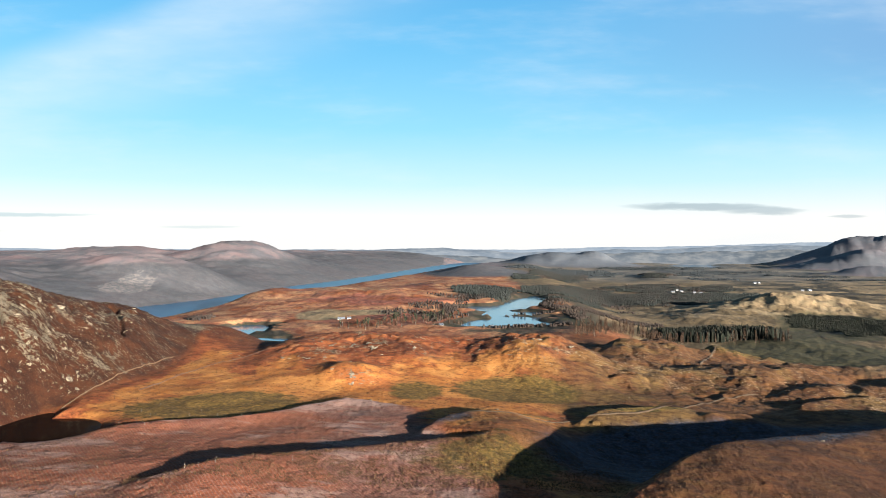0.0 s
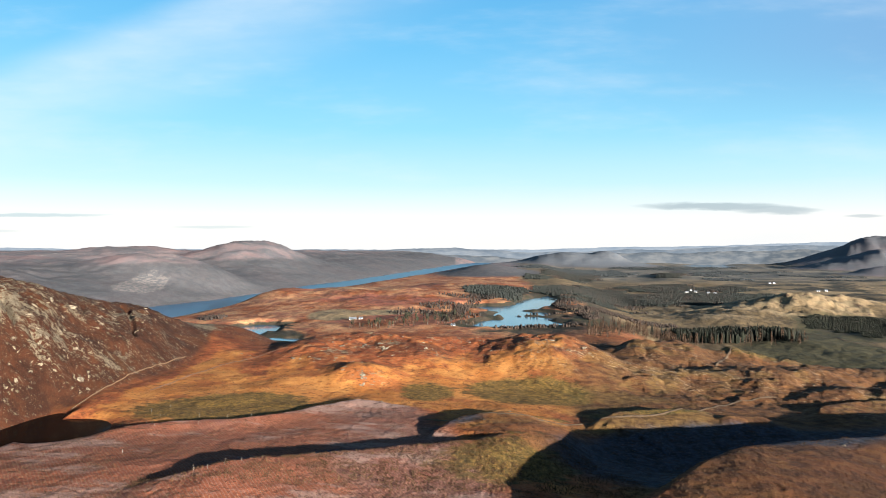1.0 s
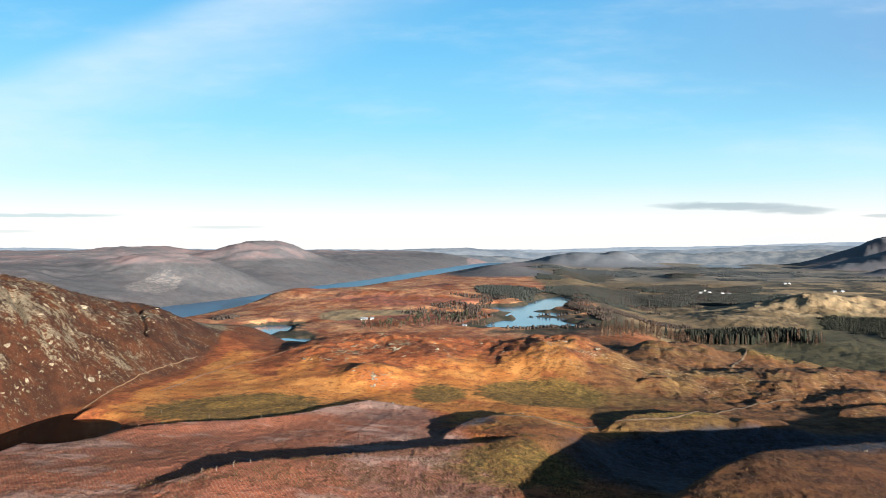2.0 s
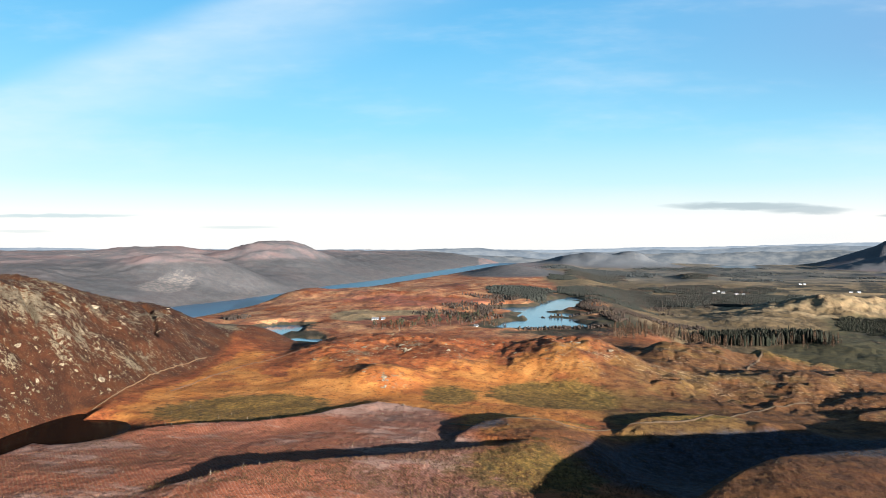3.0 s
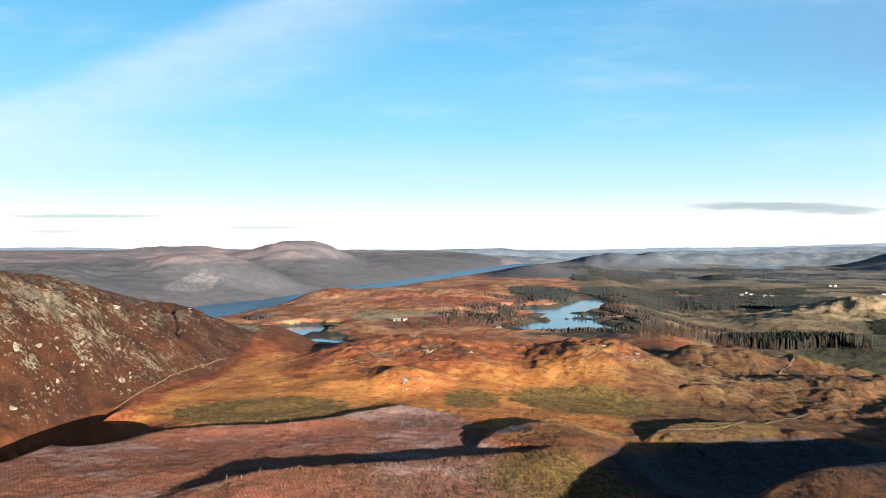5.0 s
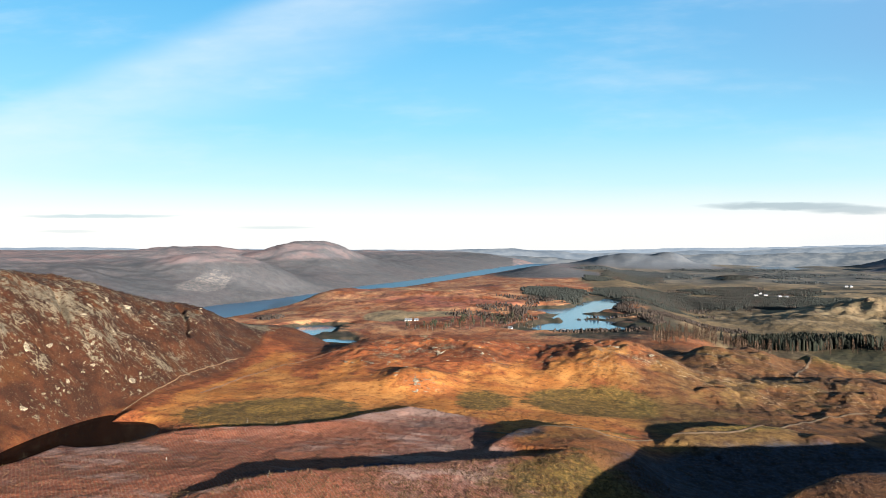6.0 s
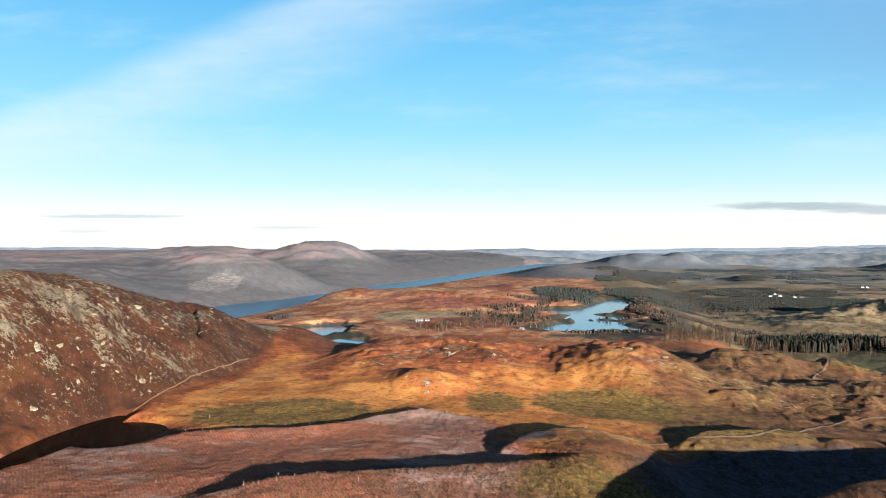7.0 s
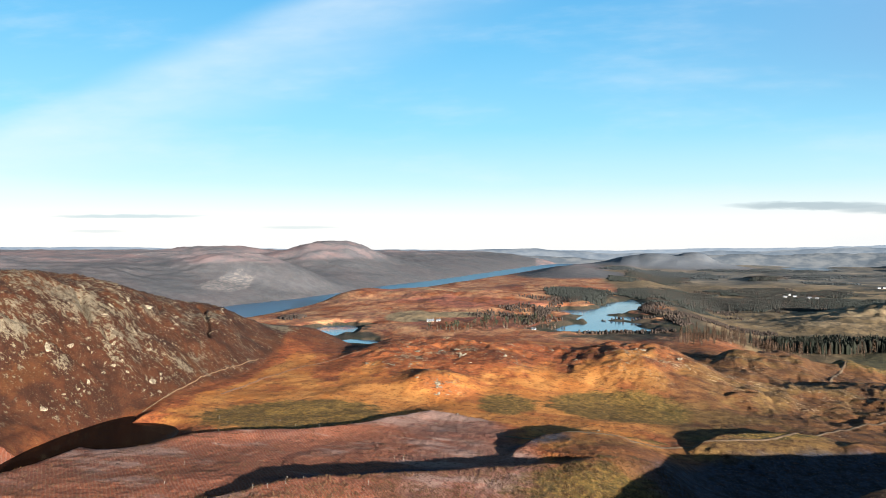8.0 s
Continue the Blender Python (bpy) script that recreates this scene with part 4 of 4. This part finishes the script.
def far_woods(name, label, count, picks, height, mat, bare, seed, girth=0.34):
    """A wood too dense to count: ragged two-tier cones, or bare clumps, in one mesh."""
    g = np.random.default_rng(seed)
    px, py = [], []
    share = np.array([p[2] * p[3] for p in picks], float)
    for (cx, cy, rx, ry, turn), n in zip(picks, (count * share / share.sum()).astype(int)):
        u, v = rx * g.uniform(-1.08, 1.08, n), ry * g.uniform(-1.08, 1.08, n)
        c, s = math.cos(radians(turn)), math.sin(radians(turn))
        px.append(cx + c * u - s * v)
        py.append(cy + s * u + c * v)
    x, y = np.concatenate(px), np.concatenate(py)
    inside = sum(blob(x, y, *w, 4) for w in picks)
    keep = (np.clip(inside, 0, 1) + 0.9 * fbm(x, y, 70, 3, seed=21.0 + seed) > 0.52)
    keep &= blob(x, y, 592, 1640, 48, 62) < 0.35          # the hamlet's fields
    x, y = x[keep], y[keep]
    z = land(x, y)
    ok = (z > 2) & ~((np.abs(z - LOCH) < 1.0) & (x < 190) & (y < 1260))
    x, y, z = x[ok], y[ok], z[ok]
    n, sides = len(x), 4
    h = height * g.uniform(0.65, 1.25, n)
    r = h * girth * g.uniform(0.8, 1.2, n)
    verts, faces = [], []
    rings = ((0.02, 0.7), (0.55, 1.0), (1.0, 0.5)) if bare else ((0.03, 0.9), (0.6, 0.85), (1.0, 0.25))
    a = g.uniform(0, 6.28, n)
    for zf, rf in rings:
        for j in range(sides):
            rr = r * rf * g.uniform(0.65, 1.3, n)
            t = a + 2 * np.pi * j / sides
            verts.append(np.stack([x + rr * np.cos(t), y + rr * np.sin(t), z - 0.3 + h * np.clip(zf + g.uniform(-0.06, 0.06, n), 0, 1)], 1))
    v = np.stack(verts, 1)                       # tree, vertex, xyz
    per = v.shape[1]
    base = (np.arange(n) * per)[:, None]
    bands = (0, 1)
    quads = [(b * sides + j, b * sides + (j + 1) % sides, (b + 1) * sides + (j + 1) % sides, (b + 1) * sides + j) for b in bands for j in range(sides)] + [tuple(range(2 * sides, 3 * sides))]
    f = (base[:, :, None] + np.array(quads)[None]).reshape(-1, 4)
    me = bpy.data.meshes.new(name)
    me.vertices.add(v.shape[0] * per)
    me.vertices.foreach_set("co", v.astype(np.float32).ravel())
    me.loops.add(f.size)
    me.loops.foreach_set("vertex_index", f.astype(np.int32).ravel())
    me.polygons.add(len(f))
    me.polygons.foreach_set("loop_start", np.arange(0, f.size, 4, dtype=np.int32))
    me.polygons.foreach_set("loop_total", np.full(len(f), 4, np.int32))
    me.update()
    me.polygons.foreach_set("use_smooth", np.ones(len(f), bool))
    me.materials.append(mat)
    return tagged(new(name, me), label, "woodland", kind="stuff")


dark_wood = island("conifer_wood", [(0.0105, 0.0125, 0.0112), (0.0120, 0.0140, 0.0120), (0.0140, 0.0150, 0.0126), (0.0112, 0.0134, 0.0118), (0.0155, 0.0150, 0.0130)])
brown_wood = island("bare_wood", [(0.0170, 0.0125, 0.0100), (0.0210, 0.0145, 0.0112), (0.0250, 0.0160, 0.0120), (0.0185, 0.0145, 0.0122)])
deep_wood = island("spruce_stand", [(0.0040, 0.0052, 0.0030), (0.0052, 0.0064, 0.0034), (0.0068, 0.0070, 0.0038), (0.0082, 0.0066, 0.0042)])
# distance haze put into the colour: paler and bluer than the nearer woods
hazy_wood = island("hazy_distant_wood", [(0.013, 0.0165, 0.0185), (0.017, 0.020, 0.021), (0.021, 0.0215, 0.021), (0.015, 0.0185, 0.0205)])
far_woods("conifer_woods", "dark green conifer woods covering the valley floor", 68000, WOODS, 3.3, dark_wood, False, 1, 0.33)
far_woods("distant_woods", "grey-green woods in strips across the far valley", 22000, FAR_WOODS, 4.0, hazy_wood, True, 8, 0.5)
far_woods("plantation", "close dark spruce plantation behind its edge trees", 3000, STANDS[:1], 11, deep_wood, False, 4, 0.20)
far_woods("plantation_beyond", "young dark spruce plantation on lower ground", 12000, STANDS[1:], 1.8, deep_wood, False, 6, 0.5)
far_woods("bare_woods", "grey-brown leafless birch woods among the conifers", 15000, WOODS[:7] + [(-30, 830, 60, 45, 0), (-10, 930, 40, 50, 0), (20, 1090, 50, 40, 0), (170, 900, 16, 100, 0), (170, 1060, 20, 60, 0)],
          3.3, brown_wood, True, 2, 0.34)
far_woods("shore_bushes", "low brown scrub and birch along lochs and field edges", 4200, [(0, 830, 12, 60, -10), (20, 960, 14, 70, -12), (60, 1090, 12, 60, -12), (100, 730, 60, 9, 20), (160, 830, 10, 50, 0), (150, 960, 12, 60, 0), (112, 866, 34, 9, 4), (-285, 790, 14, 25, 0), (230, 930, 90, 30, 0)],
          3.0, brown_wood, True, 3)


# ---- houses ----
def box(bm, x0, y0, z0, x1, y1, z1):
    vs = [bm.verts.new(v) for v in ((x0, y0, z0), (x1, y0, z0), (x1, y1, z0), (x0, y1, z0), (x0, y0, z1), (x1, y0, z1), (x1, y1, z1), (x0, y1, z1))]
    for q in ((3, 2, 1, 0), (4, 5, 6, 7), (0, 1, 5, 4), (1, 2, 6, 5), (2, 3, 7, 6), (3, 0, 4, 7)):
        bm.faces.new([vs[i] for i in q])


def house(x, y, turn, length, depth, eaves, label, windows=4):
    z = min(ground_z(x + dx, y + dy) for dx in (-length / 3, length / 3) for dy in (-2, 2))
    home = tagged(empty("house", x, y, z, turn), label, "house", "houses in the valley")
    l, d, ridge = length / 2, depth / 2, eaves + depth * 0.45
    bm = bmesh.new()
    box(bm, -l, -d, -1.0, l, d, eaves)
    for sx in (-l, l):
        t = 0.35 if sx < 0 else -0.35
        g = [bm.verts.new(v) for v in ((sx, -d, eaves), (sx, d, eaves), (sx, 0, ridge - 0.1), (sx + t, -d, eaves), (sx + t, d, eaves), (sx + t, 0, ridge - 0.1))]
        for q in ((0, 1, 2), (5, 4, 3), (0, 2, 5, 3), (1, 4, 5, 2)):
            bm.faces.new([g[i] for i in q])
    wall = part("wall", bm, harl, home)
    bm = bmesh.new()
    for s in (-1, 1):
        o = 0.3
        vs = [bm.verts.new(v) for v in ((-l - 0.2, s * (d + o), eaves - 0.12), (l + 0.2, s * (d + o), eaves - 0.12), (l + 0.2, 0, ridge), (-l - 0.2, 0, ridge),
                                        (-l - 0.2, s * (d + o), eaves + 0.06), (l + 0.2, s * (d + o), eaves + 0.06), (l + 0.2, 0, ridge + 0.2), (-l - 0.2, 0, ridge + 0.2))]
        for q in ((0, 1, 2, 3), (7, 6, 5, 4), (0, 4, 5, 1), (0, 3, 7, 4), (1, 5, 6, 2)):
            bm.faces.new([vs[i] for i in q])
    roof = part("roof", bm, slate, home, "grey slate roof")
    for sx in (-l + 0.6, l - 0.6):
        bm = bmesh.new()
        box(bm, sx - 0.3, -0.3, ridge - 0.4, sx + 0.3, 0.3, ridge + 0.7)
        part("chimney", bm, slate, roof)
    for i in range(windows):
        wx = -l + length * (i + 0.5) / windows
        bm = bmesh.new()
        tall = 2.0 if i == windows // 2 else 1.2
        low = 0.05 if i == windows // 2 else 0.95
        box(bm, wx - 0.45, -d - 0.03, low, wx + 0.45, -d + 0.15, low + tall)
        part("door" if i == windows // 2 else "window", bm, glass_dark, wall)
    return home


house(-116, 768, 8, 8.0, 3.4, 1.3, "long white rendered farmhouse with grey slate roof in a green field")
house(-108, 775, 8, 4.5, 3.0, 1.2, "low white farm steading beside the farmhouse", 3)
house(-2, 742, -10, 4.5, 2.8, 1.2, "small white cottage half hidden by bare birches", 3)
house(52, 716, 5, 4.0, 2.6, 1.1, "small white cottage by the loch shore", 3)
for hx, hy, ht, hl in ((560, 1640, 10, 16), (584, 1648, -15, 14), (600, 1610, 30, 18), (622, 1625, 0, 13), (588, 1690, 60, 14)):
    house(hx, hy, ht, hl * 0.55, 4.5, 2.4, "white cottage in a scattered valley hamlet", 3)
for hx, hy, ht in ((947, 2046, 0), (962, 2052, 20), (890, 1668, -20), (905, 1662, 5)):
    house(hx, hy, ht, 7.5, 4.8, 2.2, "white farmhouse far across the valley fields", 3)


# ---- rocks ----
def rock(name, rnd, size, flat):
    """An angular weathered block, hull of random points, with chipped edges."""
    bm = bmesh.new()
    for _ in range(15):
        v = Vector((rnd.gauss(0, 1), rnd.gauss(0, 1), rnd.gauss(0, 1))).normalized()
        v = Vector((v.x * size * 1.25, v.y * size * rnd.uniform(0.4, 0.8), v.z * size * flat)) * rnd.uniform(0.7, 1.15)
        bm.verts.new(v)
    out = bmesh.ops.convex_hull(bm, input=list(bm.verts))
    bmesh.ops.delete(bm, geom=list({g for g in out["geom_interior"] + out["geom_unused"] if isinstance(g, bmesh.types.BMVert)}), context="VERTS")
    bmesh.ops.bevel(bm, geom=list(bm.edges), offset=size * 0.03, segments=1, affect="EDGES")
    me = bpy.data.meshes.new(name)
    bm.to_mesh(me)
    bm.free()
    me.materials.append(stone)
    return new(name, me)


def lay_rocks(name, label, group, spots, size, flat, seed, sink=0.3):
    rnd = random.Random(seed)
    kinds = [tagged(rock(name, rnd, size, flat), label, "rock", group) for _ in range(5)]
    px, py, e = np.array([s[0] for s in spots]), np.array([s[1] for s in spots]), 2.5
    zs, ex, ey = land(px, py), land(px + e, py), land(px, py + e)
    for i, ((x, y), z) in enumerate(zip(spots, zs)):
        sc = rnd.uniform(0.35, 1.3)
        zx, zy = float(ex[i] - z), float(ey[i] - z)
        lie = Vector((-zx / e, -zy / e, 1)).to_track_quat("Z", "Y").to_matrix().to_4x4()
        m = Matrix.Translation((x, y, float(z) - size * flat * sc * sink)) @ lie @ pose(0, 0, 0, rnd.uniform(-16, 16), rnd.uniform(-16, 16), rnd.gauss(35, 30)) @ Matrix.Diagonal((sc, sc, sc, 1))
        if i < len(kinds):
            kinds[i].matrix_basis = m
        else:
            copy_thing(kinds[i % 5], m)


def place_rocks():
    rnd = random.Random(11)

    def cloud(n, cx, cy, rx, ry):
        return [(cx + rnd.gauss(0, rx), cy + rnd.gauss(0, ry)) for _ in range(n)]

    spots = [p for p in cloud(120, -198, 330, 16, 55) if p[0] < np.interp(p[1], [200, 250, 300, 360, 420, 480], [-192, -186, -168, -157, -158, -170])]
    lay_rocks("rock_outcrop", "pale lichened rock slab jutting from the heather hillside", "outcrops on the rocky hill", spots[:70], 2.3, 0.36, 1, 0.25)
    spots = [p for p in cloud(260, -188, 330, 14, 60) if p[1] > 270 and p[0] < np.interp(p[1], [200, 250, 300, 360, 420, 480], [-192, -186, -166, -158, -158, -168])]
    lay_rocks("rock", "small pale rock breaking through rusty heather on the hillside", "small rocks on the rocky hill", spots[:150], 0.95, 0.4, 6, 0.2)
    spots = [p for p in cloud(150, 30, 425, 80, 22) + cloud(60, 200, 470, 60, 50) if p[1] > 370]
    lay_rocks("rock", "small bleached rock on the heathery ridge", "small rocks on the ridge", spots, 0.8, 0.4, 7, 0.2)
    spots = cloud(9, -168, 304, 3, 4)
    lay_rocks("boulder", "grey boulder lying at the foot of the crag", "boulders below the crag", spots, 0.9, 0.5, 2)
    spots = cloud(16, -46, 402, 12, 9) + cloud(14, -70, 366, 14, 14) + cloud(9, -45, 345, 7, 5) + cloud(14, 62, 415, 18, 22) + cloud(12, 8, 425, 20, 12)
    lay_rocks("rock_outcrop", "bleached rock slab showing through heather on the ridge", "outcrops on the ridge", spots, 1.9, 0.3, 3)
    spots = cloud(22, 100, 228, 34, 14) + cloud(14, 88, 314, 18, 8) + cloud(16, 22, 282, 20, 7) + cloud(14, -45, 305, 14, 7) + cloud(24, 170, 400, 60, 50)
    lay_rocks("boulder", "small pale boulder half sunk in moor grass", "boulders on the moor", spots, 0.6, 0.55, 4)


place_rocks()


# ---- ways ----
def way(name, label, pts, width, mat, lift=0.14):
    """A worn way laid over the ground, with uneven edges."""
    fine = []
    for i in range(len(pts) - 1):
        p0, p1, p2, p3 = (Vector(pts[max(0, min(len(pts) - 1, j))]) for j in (i - 1, i, i + 1, i + 2))
        steps = max(2, int((p2 - p1).length / 1.2))
        for s in range(steps):
            t = s / steps
            fine.append(0.5 * (2 * p1 + (p2 - p0) * t + (2 * p0 - 5 * p1 + 4 * p2 - p3) * t * t + (3 * p1 - p0 - 3 * p2 + p3) * t ** 3))
    xs, ys = [], []
    for i, p in enumerate(fine):
        d = (fine[min(i + 1, len(fine) - 1)] - fine[max(i - 1, 0)]).normalized()
        n = Vector((-d.y, d.x))
        p = p + n * 0.4 * noise.noise((p.x * 0.15, p.y * 0.15, 3))
        for q in (-1, -0.35, 0.35, 1):
            w = width / 2 * (1 + 0.45 * noise.noise((p.x * 0.3, p.y * 0.3, q)))
            xs.append(p.x + n.x * w * q)
            ys.append(p.y + n.y * w * q)
    zs = land(np.array(xs), np.array(ys)) + lift
    zs[0::4] -= lift * 1.6
    zs[3::4] -= lift * 1.6
    me = bpy.data.meshes.new(name)
    faces = [(4 * i + q, 4 * i + q + 1, 4 * i + q + 5, 4 * i + q + 4) for i in range(len(fine) - 1) for q in range(3)]
    me.from_pydata([(float(a), float(b), float(c)) for a, b, c in zip(xs, ys, zs)], [], faces)
    me.polygons.foreach_set("use_smooth", np.ones(len(me.polygons), bool))
    if me.polygons[0].normal.z < 0:
        me.flip_normals()
    me.materials.append(mat)
    tagged(new(name, me), label, "path", kind="structure")


way("footpath", "pale trodden footpath climbing along the foot of the rocky hill",
    [(-164, 289), (-163, 298), (-163, 308), (-162, 326), (-161, 350), (-158, 372), (-156, 392)], 0.45, dust, 0.25)
way("footpath_ridge", "faint grey path over the heathery ridge", [(-101, 408), (-120, 393), (-134, 369), (-142, 340), (-144, 318)], 1.6, turf, 0.12)
way("road_moor", "grassy vehicle track winding between knolls", [(-12, 286), (12, 284), (30, 284), (42, 288), (55, 296), (67, 297), (85, 303), (100, 311), (126, 334), (152, 356), (216, 380), (300, 400)], 1.9, gravel, 0.2)
way("road_quarry", "steep gravel track down a bank", [(176, 460), (186, 482), (203, 512), (218, 538)], 2.6, gravel, 0.25)
way("road_valley", "pale valley road past a plantation", [(440, 905), (461, 863), (460, 798), (469, 759), (490, 720)], 4.5, gravel, 0.3)


# ---- posts and saplings ----
def fence(x0, pts):
    z = ground_z(*pts[0])
    f = tagged(empty("fence", pts[0][0], pts[0][1], z), "line of weathered timber fence posts along a knoll", "fence")
    zs = land(np.array([p[0] for p in pts]), np.array([p[1] for p in pts]))
    for (px, py), pz in zip(pts, zs):
        bm = bmesh.new()
        box(bm, -0.05, -0.05, -0.4, 0.05, 0.05, 0.95)
        ob = part("post", bm, timber, f)
        ob.matrix_basis = pose(px - pts[0][0], py - pts[0][1], float(pz) - z, random.uniform(-4, 4), random.uniform(-4, 4), random.uniform(0, 90))
    return f


fence(0, [(50 + 4.6 * i, 209 + 3.2 * i - 0.06 * i * i) for i in range(14)])


def sapling(rnd):
    """A thin pale birch sapling with a few twigs."""
    t = empty("sapling")
    bm = bmesh.new()
    stem(bm, 2.0, 0.07, 0.03, 5, rnd.uniform(-0.2, 0.2))
    part("trunk", bm, pale_bark, t)
    bm = bmesh.new()
    for _ in range(10):
        a, z0 = rnd.uniform(0, 6.28), rnd.uniform(0.6, 1.9)
        tip = Vector((math.cos(a) * 0.5, math.sin(a) * 0.5, z0 + 0.5))
        bm.faces.new([bm.verts.new(v) for v in ((0, 0, z0), tip, (0.03, 0.03, z0 + 0.08))])
    part("twigs", bm, twig, t)
    return t


rnd = random.Random(3)
spots = [(-48, 214), (-78, 203), (-74, 204), (-70, 207)] + [(rnd.uniform(-140, -30), rnd.uniform(205, 300)) for _ in range(14)] + [(rnd.gauss(-110, 16), rnd.gauss(281, 10)) for _ in range(12)]
spots = [s for s in spots if not (s[0] < -135 and s[1] < 290)]
scatter([lambda: sapling(rnd), lambda: sapling(rnd)], spots, rnd, "thin pale birch sapling on open moor", "sapling", "saplings on the moor", 0.6, 1.1)


# ---- tussocks ----
def moor_grass():
    """Tufts of bleached and russet grass over the nearest moor, far past counting."""
    g = np.random.default_rng(12)
    n = 62000
    y = 160 + 230 * g.uniform(0, 1, n) ** 1.4
    x = g.uniform(-0.80, 0.72, n) * y
    keep = (fbm(x, y, 24, 3, seed=31.0) > -0.22) & (line_dist(x, y, [(12, 281), (45, 290), (75, 293), (104, 308), (130, 328), (175, 356)])[0] > 2.0)
    keep &= blob(x, y, -167, 248, 23, 46, -26, 6) < 0.1
    x, y = x[keep], y[keep]
    h = g.uniform(0.12, 0.42, len(x))
    # coarse tussocks on the nearest bank
    m = 30000
    bx, by = g.uniform(-95, 62, m), g.uniform(196, 262, m)
    bank = (by > 205 + 0.10 * bx) & (by < 243 + 0.42 * bx) & (fbm(bx, by, 9, 3, seed=61.0) > -0.15) & (bx + 0.6 * by < 200)
    x, y, h = np.concatenate([x, bx[bank]]), np.concatenate([y, by[bank]]), np.concatenate([h, g.uniform(0.2, 0.55, bank.sum())])
    z = land(x, y)
    n = len(x)
    blades = 4
    v = np.zeros((n, blades, 3, 3))
    for b in range(blades):
        a = g.uniform(0, 6.28, n)
        w = 0.06 + 0.10 * g.uniform(0, 1, n)
        out = 0.25 * h
        v[:, b, 0] = np.stack([x - w * np.sin(a), y + w * np.cos(a), z - 0.1], 1)
        v[:, b, 1] = np.stack([x + w * np.sin(a), y - w * np.cos(a), z - 0.1], 1)
        v[:, b, 2] = np.stack([x + out * np.cos(a), y + out * np.sin(a), z + h * g.uniform(0.7, 1.1, n)], 1)
    # the blades of a tuft share one root so that they take one colour
    v[:, 1:, 0] = v[:, :1, 0]
    co = np.concatenate([v[:, :1, 0], v[:, :, 1], v[:, :, 2]], 1)          # root, second foot, tip
    per = co.shape[1]
    tri = np.array([(0, 1 + b, 1 + blades + b) for b in range(blades)])
    f = ((np.arange(n) * per)[:, None, None] + tri[None]).reshape(-1, 3)
    me = bpy.data.meshes.new("moor_grass")
    me.vertices.add(n * per)
    me.vertices.foreach_set("co", co.astype(np.float32).ravel())
    me.loops.add(f.size)
    me.loops.foreach_set("vertex_index", f.astype(np.int32).ravel())
    me.polygons.add(len(f))
    me.polygons.foreach_set("loop_start", np.arange(0, f.size, 3, dtype=np.int32))
    me.polygons.foreach_set("loop_total", np.full(len(f), 3, np.int32))
    me.update()
    me.materials.append(island("tussock", [(0.018, 0.009, 0.005), (0.060, 0.030, 0.012), (0.040, 0.017, 0.008), (0.056, 0.034, 0.015), (0.025, 0.015, 0.006)]))
    tagged(new("moor_grass", me), "tufts of bleached and russet moor grass", "grass", kind="stuff")


moor_grass()
